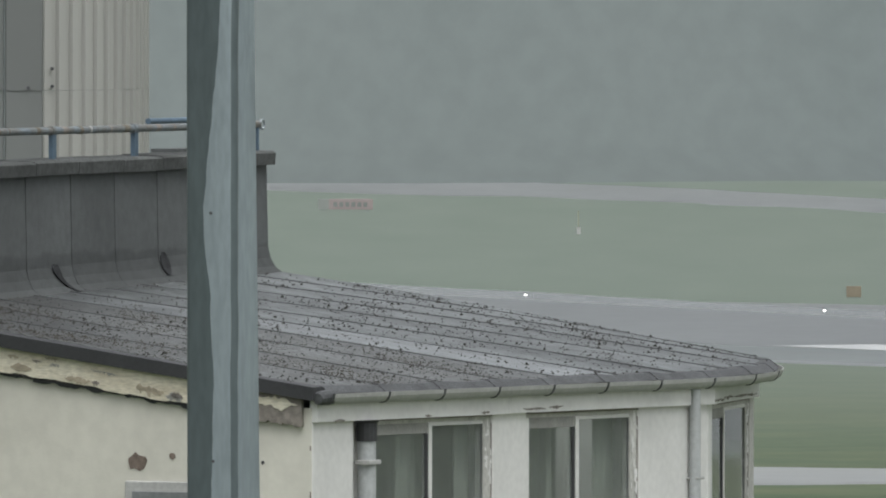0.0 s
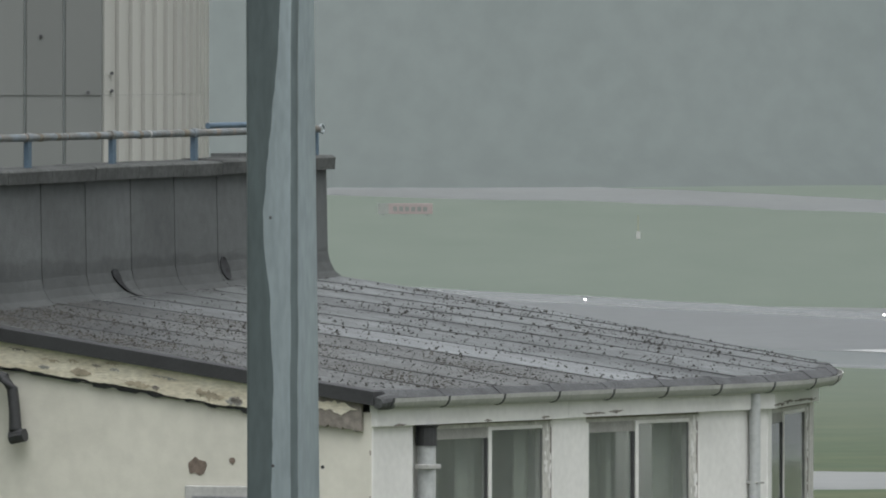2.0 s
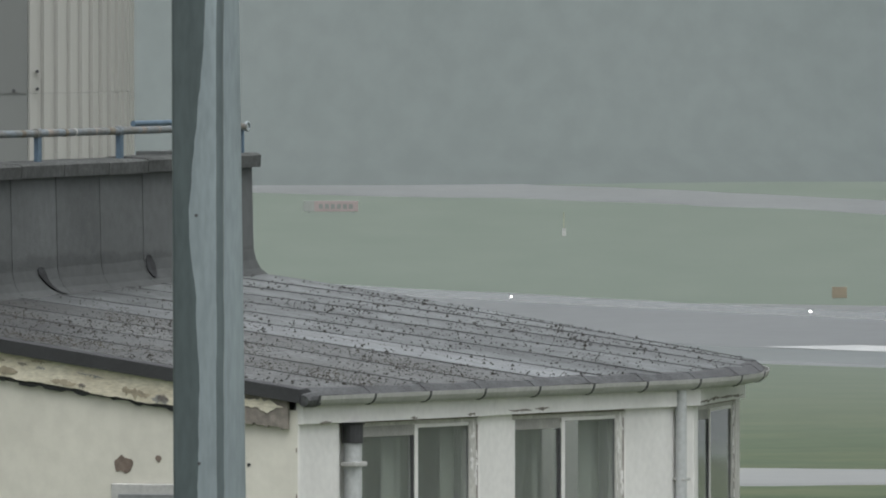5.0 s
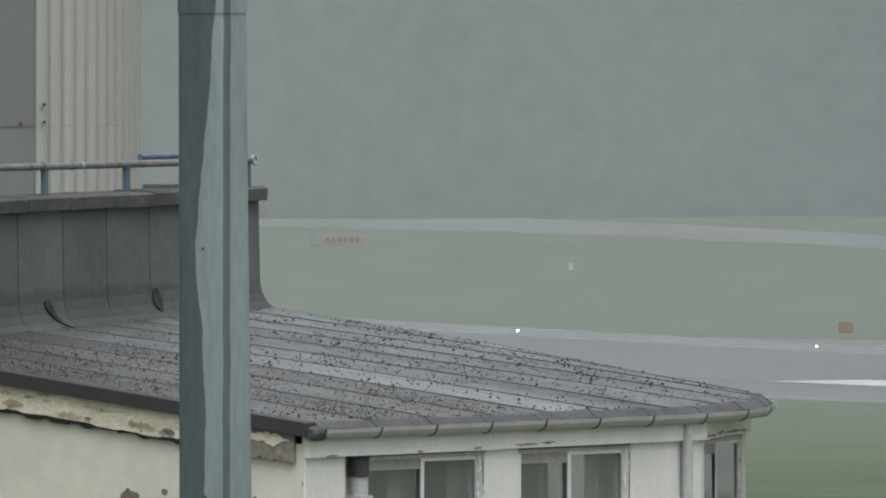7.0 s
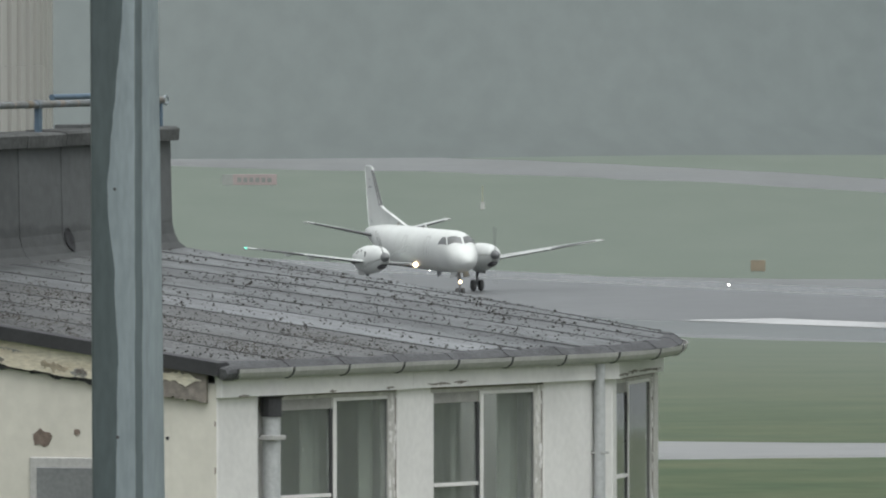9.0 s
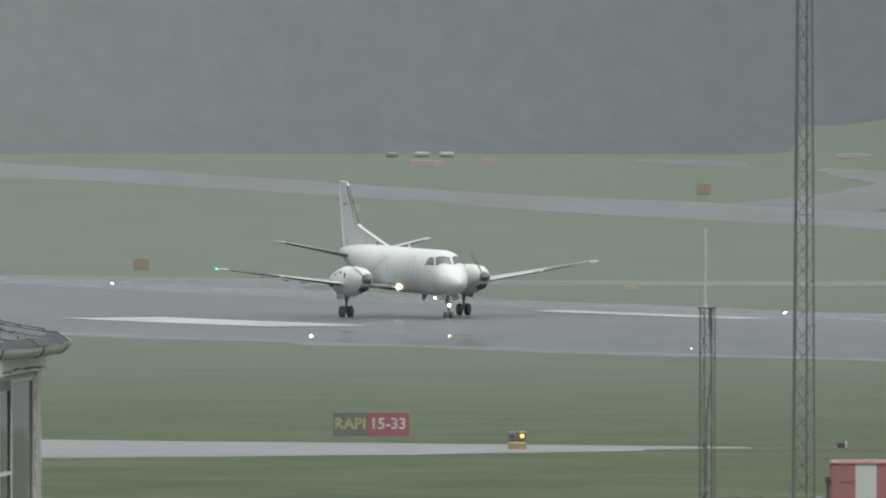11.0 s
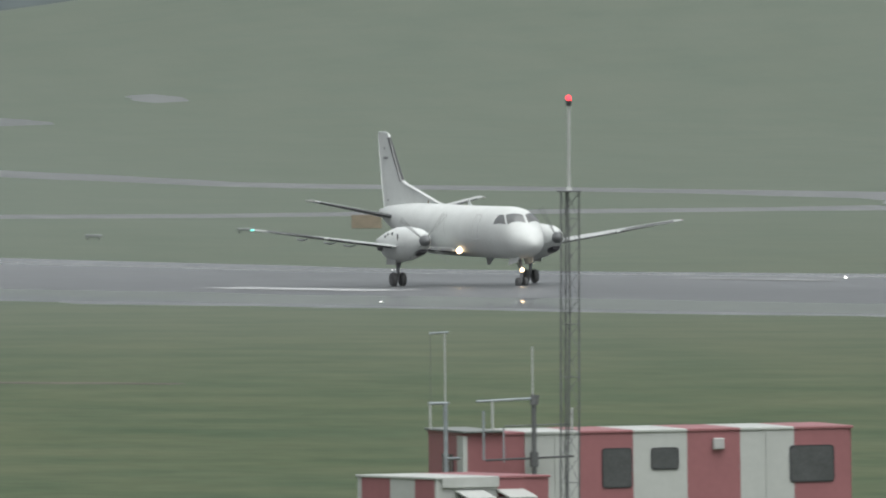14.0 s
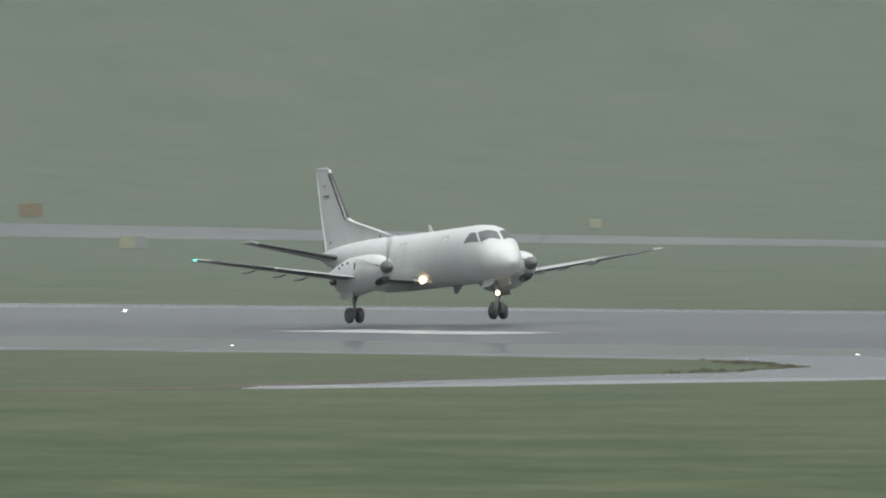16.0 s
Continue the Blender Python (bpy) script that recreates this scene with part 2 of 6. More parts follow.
def box(bm, lo, hi, bevel=0.0, m=None):
    lo, hi = Vector(lo), Vector(hi)
    r = bmesh.ops.create_cube(bm, size=1.0)
    vs = r["verts"]
    for v in vs:
        v.co = Vector(((lo[i] + hi[i]) / 2 + v.co[i] * (hi[i] - lo[i]) for i in range(3)))
    if bevel:
        es = list({e for v in vs for e in v.link_edges})
        rb = bmesh.ops.bevel(bm, geom=es, offset=bevel, segments=1, affect="EDGES")
        vs = list({v for f in rb["faces"] for v in f.verts} | {v for v in vs if v.is_valid})
    if m is not None:
        for v in vs:
            v.co = m @ v.co
    return bm


def boxm(lo, hi, bevel=0.0, m=None):
    return box(bmesh.new(), lo, hi, bevel, m)


def rings(bm, loops, cap=True, closed=True):
    """Skin a list of equally long vertex loops."""
    vv = [[bm.verts.new(c) for c in lp] for lp in loops]
    n = len(vv[0])
    for a, b in zip(vv, vv[1:]):
        for i in range(n if closed else n - 1):
            j = (i + 1) % n
            bm.faces.new((a[i], a[j], b[j], b[i]))
    if cap and closed:
        bm.faces.new(vv[0][::-1])
        bm.faces.new(vv[-1])
    return bm


def tube(bm, pts, r, seg=10, cap=True):
    """A round bar along a run of points; r is one radius or one for each point."""
    pts = [Vector(p) for p in pts]
    rr = r if isinstance(r, (list, tuple)) else [r] * len(pts)
    loops = []
    for i, p in enumerate(pts):
        d = (pts[min(i + 1, len(pts) - 1)] - pts[max(i - 1, 0)]).normalized()
        up = Vector((0, 0, 1)) if abs(d.z) < 0.9 else Vector((1, 0, 0))
        u = d.cross(up).normalized()
        w = u.cross(d)
        loops.append([p + (u * math.cos(2 * math.pi * k / seg) + w * math.sin(2 * math.pi * k / seg)) * rr[i] for k in range(seg)])
    return rings(bm, loops, cap)


# ---- the airfield's lie: runway coordinates a (along) and p (away), and the ground's height ----
PHI = 1.278
ACROSS = Vector((math.sin(PHI), math.cos(PHI), 0))
ALONG = Vector((math.cos(PHI), -math.sin(PHI), 0))
RUNWAY_YAW = math.degrees(math.atan2(ALONG.y, ALONG.x))


def softplus(x):
    return x if x > 30 else math.log1p(math.exp(x))


def between(table, a):
    """A value from a short table, in straight steps."""
    for (a0, v0), (a1, v1) in zip(table, table[1:]):
        if a <= a1:
            return v0 + (v1 - v0) * max(0.0, (a - a0) / (a1 - a0))
    return table[-1][1]


# along the runway: strip and far-field offsets from even fall, fitted to camera view
STRIP_FIT = [(-1480, -0.24), (-1300, -0.21), (-1178, -0.18), (-1118, -0.12), (-1058, -0.03), (-998, 0.02), (-900, 0.03)]
CROSSFALL = [(-1178, 0.0), (-1118, 0.003), (-998, 0.003), (-900, 0.0)]
FAR_FIT = [(-1750, -0.33), (-1480, 0.0)]


def ground_z(a, p):
    a = min(a, -60)
    z = -0.3 + 1.5 * softplus((a + 1290) / 100) + (0.006 + between(CROSSFALL, a)) * max(-30, min(30, p - 427))
    strip_share = min(1.0, max(0.0, (p - 340) / 40)) * min(1.0, max(0.0, (540 - p) / 50))
    near_share = min(1.0, max(0.0, (340 - p) / 40))
    far_share = min(1.0, max(0.0, (p - 500) / 50))
    return z + strip_share * between(STRIP_FIT, a) + far_share * between(FAR_FIT, a) * max(0.0, min(1.0, 1 - (a * ALONG.x + p * ACROSS.x) / 25)) - 0.1 * near_share


def hill_rise(x, y):
    """The grass ridge that rises beyond the field."""
    d, u = math.hypot(x, y), math.atan2(x, y) * 45000
    k = max(0.0, min(1.0, (d - 1800) / 390))
    k = k * k * (3 - 2 * k)
    return k * max(0.0, min(60.0, (u - 1912) * 0.0069))


def land(x, y):
    v = Vector((x, y, 0))
    return ground_z(v.dot(ALONG), v.dot(ACROSS)) + hill_rise(x, y)


def field(a, p, dz=0.0):
    v = ALONG * a + ACROSS * p
    v.z = land(v.x, v.y) + dz
    return v


# ground: one sheet, finer where the view falls
bm = bmesh.new()
bear = [-180 + 10 * i for i in range(17)] + [-10 + 0.5 * i for i in range(20)] + [0.25 * i for i in range(60)] + [15 + 0.5 * i for i in range(31)] + [30 + 10 * i for i in range(1, 15)]
dist = [2.0, 20, 40, 70, 110, 150] + [150 + 25 * i for i in range(1, 95)] + [2600, 2800, 3200, 3800, 4700]
grid = []
for b in bear:
    sb, cb = math.sin(radians(b)), math.cos(radians(b))
    grid.append([bm.verts.new((d * sb, d * cb, land(d * sb, d * cb))) for d in dist])
for i in range(len(bear)):
    j = (i + 1) % len(bear)
    for k in range(len(dist) - 1):
        bm.faces.new((grid[i][k], grid[i][k + 1], grid[j][k + 1], grid[j][k]))
bm.faces.new([g[0] for g in grid])
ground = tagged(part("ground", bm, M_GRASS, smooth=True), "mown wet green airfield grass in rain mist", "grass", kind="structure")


def hill_height(b, d, foot):
    """Height of the hillside over its foot, at a bearing and a distance."""
    h = -0.25 + min(5, d - foot) * 0.08 + (d - foot) * 0.002 + max(0, d - 2206) * 0.24
    return h + 5 * noise.noise(Vector((b * 0.8, d * 0.004, 0))) * max(0.0, min(1.0, (d - 2206) / 300))


# far hillside behind the field: a flat foot, then a steady slope
bm = bmesh.new()
loops = []
for b in [-24 + 0.8 * i for i in range(30)] + [0.1 * i for i in range(23)] + [2.3 + 0.02 * i for i in range(10)] + [2.5 + 0.1 * i for i in range(75)] + [10 + 0.8 * i for i in range(20)]:
    k = max(0.0, min(1.0, (b - 2.38) / 0.06))
    foot = 2045 + 155 * k * k * (3 - 2 * k)
    sb, cb = math.sin(radians(b)), math.cos(radians(b))
    base = land(foot * sb, foot * cb)
    row = []
    for d in [foot, foot + 5, 2206] + [2206 + 3.7 * j * j for j in range(1, 24)]:
        row.append((d * sb, d * cb, base + hill_height(b, d, foot)))
    loops.append(row)
rings(bm, loops, cap=False, closed=False)
tagged(part("hillside", bm, M_HILL, smooth=True), "wooded hillside tinted grey for rain mist beyond the airfield", "hillside", kind="structure")


def pave(name, mat, a0, a1, edge0, edge1, step=20.0, lift=0.06, label="", category="", kind="structure"):
    """A paved sheet between two edges p(a), laid over the ground."""
    bm = bmesh.new()
    n = max(2, int(abs(a1 - a0) / step) + 1)
    top = []
    for i in range(n + 1):
        a = a0 + (a1 - a0) * i / n
        p0, p1 = edge0(a), edge1(a)
        top.append([field(a, p0 - 1.2, -0.12), field(a, p0, lift), field(a, p0 + (p1 - p0) * 0.33, lift + 0.02), field(a, p0 + (p1 - p0) * 0.67, lift + 0.02), field(a, p1, lift), field(a, p1 + 1.2, -0.12)])
    rings(bm, top, cap=False, closed=False)
    ob = part(name, bm, mat)
    return tagged(ob, label, category, kind=kind)



def vary_by_object(mat, amount):
    """Lighten or darken a material a little from object to object."""
    nt = mat.node_tree
    b = nt.nodes["Principled BSDF"]
    src = b.inputs["Base Color"].links[0].from_socket
    info = nt.nodes.new("ShaderNodeObjectInfo")
    mr = nt.nodes.new("ShaderNodeMapRange")
    mr.inputs[3].default_value, mr.inputs[4].default_value = 1 - amount, 1 + amount
    nt.links.new(info.outputs["Random"], mr.inputs[0])
    hv = nt.nodes.new("ShaderNodeHueSaturation")
    nt.links.new(mr.outputs[0], hv.inputs["Value"])
    nt.links.new(src, hv.inputs["Color"])
    nt.links.new(hv.outputs[0], b.inputs["Base Color"])


# far grass paled with distance: rain haze put into the colour
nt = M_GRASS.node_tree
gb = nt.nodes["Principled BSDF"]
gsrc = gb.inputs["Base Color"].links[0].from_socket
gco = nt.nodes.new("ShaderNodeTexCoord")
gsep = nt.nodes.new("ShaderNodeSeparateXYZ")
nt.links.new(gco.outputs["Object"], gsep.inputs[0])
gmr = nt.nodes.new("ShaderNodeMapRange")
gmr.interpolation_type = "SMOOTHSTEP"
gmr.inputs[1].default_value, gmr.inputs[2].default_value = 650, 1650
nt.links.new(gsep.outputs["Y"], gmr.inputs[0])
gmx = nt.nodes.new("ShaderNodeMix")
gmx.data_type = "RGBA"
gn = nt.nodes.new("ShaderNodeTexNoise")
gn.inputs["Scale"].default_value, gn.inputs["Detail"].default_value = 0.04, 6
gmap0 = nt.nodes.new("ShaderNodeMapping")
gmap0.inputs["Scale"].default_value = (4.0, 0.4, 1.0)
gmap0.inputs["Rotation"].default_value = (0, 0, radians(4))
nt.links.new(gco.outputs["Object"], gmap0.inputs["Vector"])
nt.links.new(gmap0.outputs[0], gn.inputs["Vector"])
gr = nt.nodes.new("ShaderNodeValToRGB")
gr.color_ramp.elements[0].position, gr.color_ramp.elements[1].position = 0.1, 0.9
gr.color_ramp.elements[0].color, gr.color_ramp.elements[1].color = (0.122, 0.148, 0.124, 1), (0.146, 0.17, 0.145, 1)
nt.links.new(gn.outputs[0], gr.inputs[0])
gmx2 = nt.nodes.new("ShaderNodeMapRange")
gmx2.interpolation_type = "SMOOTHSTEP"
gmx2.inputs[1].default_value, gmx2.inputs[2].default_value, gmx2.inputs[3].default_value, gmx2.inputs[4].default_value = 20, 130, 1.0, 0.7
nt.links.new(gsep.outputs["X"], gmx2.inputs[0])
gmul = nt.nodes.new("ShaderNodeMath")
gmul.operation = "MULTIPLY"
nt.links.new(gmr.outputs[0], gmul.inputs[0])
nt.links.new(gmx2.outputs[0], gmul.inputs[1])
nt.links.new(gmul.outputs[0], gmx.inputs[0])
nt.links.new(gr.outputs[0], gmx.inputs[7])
# broad mown and trodden bands
gmap = nt.nodes.new("ShaderNodeMapping")
gmap.inputs["Scale"].default_value = (1.0, 0.4, 1.0)
gmap.inputs["Rotation"].default_value = (0, 0, radians(4))
nt.links.new(gco.outputs["Object"], gmap.inputs["Vector"])
gband = nt.nodes.new("ShaderNodeTexNoise")
gband.inputs["Scale"].default_value, gband.inputs["Detail"].default_value = 0.17, 4
nt.links.new(gmap.outputs[0], gband.inputs["Vector"])
gramp = nt.nodes.new("ShaderNodeValToRGB")
gramp.color_ramp.elements[0].position, gramp.color_ramp.elements[1].position = 0.35, 0.65
gramp.color_ramp.elements[0].color, gramp.color_ramp.elements[1].color = (0.82, 0.9, 0.84, 1), (1.22, 1.11, 1.04, 1)
nt.links.new(gband.outputs[0], gramp.inputs[0])
gtint = nt.nodes.new("ShaderNodeMix")
gtint.data_type, gtint.blend_type = "RGBA", "MULTIPLY"
gtint.inputs[0].default_value = 1.0
nt.links.new(gsrc, gtint.inputs[6])
nt.links.new(gramp.outputs[0], gtint.inputs[7])
nt.links.new(gtint.outputs[2], gmx.inputs[6])
gdot = nt.nodes.new("ShaderNodeVectorMath")
gdot.operation, gdot.inputs[1].default_value = "DOT_PRODUCT", ACROSS
nt.links.new(gco.outputs["Object"], gdot.inputs[0])
gnear = nt.nodes.new("ShaderNodeMapRange")
gnear.interpolation_type = "SMOOTHSTEP"
gnear.inputs[1].default_value, gnear.inputs[2].default_value, gnear.inputs[4].default_value = 270, 390, 0.8
nt.links.new(gdot.outputs["Value"], gnear.inputs[0])
gold = nt.nodes.new("ShaderNodeMath")
gold.operation = "MULTIPLY"
nt.links.new(gnear.outputs[0], gold.inputs[0])
nt.links.new(gband.outputs[0], gold.inputs[1])
gdead = nt.nodes.new("ShaderNodeMix")
gdead.data_type = "RGBA"
nt.links.new(gold.outputs[0], gdead.inputs[0])
nt.links.new(gtint.outputs[2], gdead.inputs[6])
gdead.inputs[7].default_value = (0.105, 0.113, 0.076, 1)
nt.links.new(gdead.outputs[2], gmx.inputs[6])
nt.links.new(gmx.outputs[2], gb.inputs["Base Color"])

# hillside colour turns darker and bluer towards larger x
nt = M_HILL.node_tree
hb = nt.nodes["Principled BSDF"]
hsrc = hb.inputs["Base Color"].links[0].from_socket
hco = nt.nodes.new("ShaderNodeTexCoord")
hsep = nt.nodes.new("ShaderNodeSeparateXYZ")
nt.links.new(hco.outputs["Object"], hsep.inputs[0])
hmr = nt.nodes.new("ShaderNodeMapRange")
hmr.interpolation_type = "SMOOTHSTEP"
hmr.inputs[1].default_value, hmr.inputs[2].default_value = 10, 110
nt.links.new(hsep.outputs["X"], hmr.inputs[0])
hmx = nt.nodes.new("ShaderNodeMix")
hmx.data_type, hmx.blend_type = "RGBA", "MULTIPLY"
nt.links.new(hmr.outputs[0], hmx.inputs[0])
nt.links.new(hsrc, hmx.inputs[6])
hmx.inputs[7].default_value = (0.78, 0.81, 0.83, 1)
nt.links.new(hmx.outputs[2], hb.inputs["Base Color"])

vary_by_object(M_CLADGREY, 0.08)
vary_by_object(M_CLAD, 0.03)
vary_by_object(M_ROOF, 0.1)
vary_by_object(M_ROOFDARK, 0.12)
vary_by_object(M_FELT, 0.08)


def damp_band_and_foot(mat, z0, z1):
    """A wandering damp stain low on an upright face, with a darker foot below it."""
    nt = mat.node_tree
    b = nt.nodes["Principled BSDF"]
    src = b.inputs["Base Color"].links[0].from_socket
    co = nt.nodes.new("ShaderNodeTexCoord")
    sep = nt.nodes.new("ShaderNodeSeparateXYZ")
    nt.links.new(co.outputs["Object"], sep.inputs[0])
    no = nt.nodes.new("ShaderNodeTexNoise")
    no.inputs["Scale"].default_value, no.inputs["Detail"].default_value = 2.5, 4
    nt.links.new(co.outputs["Object"], no.inputs["Vector"])
    ad = nt.nodes.new("ShaderNodeMath")
    ad.operation, ad.inputs[1].default_value = "MULTIPLY_ADD", -0.16
    nt.links.new(no.outputs[0], ad.inputs[0])
    nt.links.new(sep.outputs["Z"], ad.inputs[2])
    ramp = nt.nodes.new("ShaderNodeValToRGB")
    els = ramp.color_ramp.elements
    els[0].position, els[1].position = 0.0, 1.0
    for pos, c in ((z0 - 0.05, 0.62), (z0, 0.64), (z1 - 0.01, 0.74), (z1 + 0.02, 1.0)):
        e = els.new(pos)
        e.color = (c, c, c, 1)
    els[0].color, els[-1].color = (0.62, 0.62, 0.62, 1), (1, 1, 1, 1)
    nt.links.new(ad.outputs[0], ramp.inputs[0])
    mx = nt.nodes.new("ShaderNodeMix")
    mx.data_type, mx.blend_type = "RGBA", "MULTIPLY"
    mx.inputs[0].default_value = 1.0
    nt.links.new(src, mx.inputs[6])
    nt.links.new(ramp.outputs[0], mx.inputs[7])
    nt.links.new(mx.outputs[2], b.inputs["Base Color"])


damp_band_and_foot(M_FELT, 0.56, 0.72)


def foot_stain_and_shade(mat):
    """Wet stain plus painted shade below the parapet's foot, widest towards the verge, with a wandering edge."""
    nt = mat.node_tree
    n, l = nt.nodes, nt.links
    b = n["Principled BSDF"]
    src = b.inputs["Base Color"].links[0].from_socket
    co = n.new("ShaderNodeTexCoord")
    sep = n.new("ShaderNodeSeparateXYZ")
    l.new(co.outputs["Object"], sep.inputs[0])
    no = n.new("ShaderNodeTexNoise")
    no.inputs["Scale"].default_value, no.inputs["Detail"].default_value = 0.9, 5
    l.new(co.outputs["Object"], no.inputs["Vector"])
    sl = n.new("ShaderNodeMath")
    sl.operation, sl.inputs[1].default_value = "MULTIPLY_ADD", -0.55
    l.new(sep.outputs["X"], sl.inputs[0])
    l.new(sep.outputs["Y"], sl.inputs[2])
    wob = n.new("ShaderNodeMath")
    wob.operation, wob.inputs[1].default_value = "MULTIPLY_ADD", 1.6
    l.new(no.outputs[0], wob.inputs[0])
    l.new(sl.outputs[0], wob.inputs[2])
    mr = n.new("ShaderNodeMapRange")
    mr.interpolation_type = "SMOOTHSTEP"
    for k, v in ((1, 1.4), (2, 2.8), (3, 1.0), (4, 0.5)):
        mr.inputs[k].default_value = v
    l.new(wob.outputs[0], mr.inputs[0])
    hv = n.new("ShaderNodeHueSaturation")
    l.new(mr.outputs[0], hv.inputs["Value"])
    l.new(src, hv.inputs["Color"])
    l.new(hv.outputs[0], b.inputs["Base Color"])


for roof_mat in (M_ROOF, M_ROOFSHEEN, M_ROOFDARK):
    foot_stain_and_shade(roof_mat)


def wet_post_material():
    """Galvanised steel, dark where rain runs down one side and along the corner."""
    m = material("wet_streaked_galvanised_steel", (0.31, 0.362, 0.385), 0.5, 0.2, 0.1, 7, 0.02, 80, stretch=(1, 1, .25))
    nt = m.node_tree
    n, l = nt.nodes, nt.links
    b = n["Principled BSDF"]
    dry = b.inputs["Base Color"].links[0].from_socket
    co = n.new("ShaderNodeTexCoord")
    sep = n.new("ShaderNodeSeparateXYZ")
    l.new(co.outputs["Object"], sep.inputs[0])
    wav = n.new("ShaderNodeTexNoise")
    wav.noise_dimensions = "1D"
    wav.inputs["Scale"].default_value, wav.inputs["Detail"].default_value = 4.0, 6
    l.new(sep.outputs["Z"], wav.inputs["W"])

    def calc(op, x, y):
        k = n.new("ShaderNodeMath")
        k.operation = op
        for i, v in enumerate((x, y)):
            if isinstance(v, (int, float)):
                k.inputs[i].default_value = v
            else:
                l.new(v, k.inputs[i])
        return k.outputs[0]

    wob = calc("MULTIPLY", calc("SUBTRACT", wav.outputs[0], 0.5), 0.022)
    top = calc("MULTIPLY", calc("MAXIMUM", calc("SUBTRACT", sep.outputs["Z"], 11.6), 0.0), 0.09)
    back = n.new("ShaderNodeMapRange")
    back.interpolation_type = "SMOOTHSTEP"
    back.inputs[1].default_value, back.inputs[2].default_value, back.inputs[3].default_value, back.inputs[4].default_value = 11.3, 11.58, 0.0, -0.022
    l.new(sep.outputs["Z"], back.inputs[0])
    edge = calc("ADD", calc("ADD", calc("ADD", wob, -0.022), top), back.outputs[0])
    wet = calc("LESS_THAN", sep.outputs["X"], edge)
    run = calc("LESS_THAN", calc("ABSOLUTE", calc("SUBTRACT", calc("ADD", sep.outputs["X"], calc("MULTIPLY", wob, 0.3)), 0.030), 0.0), 0.0085)
    mask = calc("MAXIMUM", wet, calc("MULTIPLY", run, 0.9))
    mx = n.new("ShaderNodeMix")
    mx.data_type, mx.blend_type = "RGBA", "MULTIPLY"
    l.new(mask, mx.inputs[0])
    l.new(dry, mx.inputs[6])
    mx.inputs[7].default_value = (0.38, 0.4, 0.395, 1)
    l.new(mx.outputs[2], b.inputs["Base Color"])
    rr = calc("SUBTRACT", 0.55, calc("MULTIPLY", mask, 0.25))
    l.new(rr, b.inputs["Roughness"])
    return m


M_POST = wet_post_material()

M_PANE = bpy.data.materials.new("window_glass")
M_PANE.use_nodes = True
pb = M_PANE.node_tree.nodes["Principled BSDF"]
pb.inputs["Base Color"].default_value = (0.62, 0.65, 0.65, 1)
pb.inputs["Transmission Weight"].default_value, pb.inputs["Roughness"].default_value, pb.inputs["IOR"].default_value = 0.93, 0.03, 1.5

# ---- paving ----


def ends(table):
    """A piecewise straight edge p(a)."""
    def edge(a):
        for (a0, p0), (a1, p1) in zip(table, table[1:]):
            if a <= a1:
                return p0 + (p1 - p0) * max(0.0, (a - a0) / (a1 - a0))
        return table[-1][1]
    return edge


def ragged(edge, size, seed, step=0.05):
    return lambda a: edge(a) + size * noise.noise(Vector((a * step, seed, 0)))


pave("runway", M_ASPHALT, -2300, -300, ragged(ragged(ends([(-2300, 398), (-300, 398)]), 2.4, 1), 1.6, 3, 0.22), ragged(ends([(-2300, 455), (-1160, 455), (-1100, 463), (-1000, 470), (-300, 470)]), 1.6, 5), 10,
     label="long wet grey asphalt runway", category="runway")
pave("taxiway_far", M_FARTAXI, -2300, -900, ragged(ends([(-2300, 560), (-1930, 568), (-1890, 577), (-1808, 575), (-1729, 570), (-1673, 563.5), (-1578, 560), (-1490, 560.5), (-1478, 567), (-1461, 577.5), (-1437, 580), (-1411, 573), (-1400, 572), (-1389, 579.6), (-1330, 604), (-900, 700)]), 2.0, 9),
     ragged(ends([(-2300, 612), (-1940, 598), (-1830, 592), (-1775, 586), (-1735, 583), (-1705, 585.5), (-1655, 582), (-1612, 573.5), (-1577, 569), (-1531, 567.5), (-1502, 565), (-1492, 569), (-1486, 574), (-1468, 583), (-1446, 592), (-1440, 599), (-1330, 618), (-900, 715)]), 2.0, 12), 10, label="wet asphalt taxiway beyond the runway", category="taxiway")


pave("runway_shoulder", M_SHOULDER, -2300, -600, ragged(ends([(-2300, 447), (-1170, 447), (-1100, 456), (-1000, 465), (-600, 465)]), 1.2, 21), ragged(ends([(-2300, 454.2), (-1160, 454.2), (-1100, 462), (-1000, 469.2), (-600, 469.2)]), 1.0, 5), 10, 0.09,
     label="pale wet shoulder along the runway edge", category="shoulder")


pave("standing_water", M_FILM, -1500, -700, ragged(ends([(-2300, 399.4), (-300, 399.4)]), 0.8, 31), ragged(ends([(-2300, 413), (-300, 413)]), 2.2, 35), 8, 0.085,
     label="smooth film of standing rainwater along the runway edge", category="standing water")


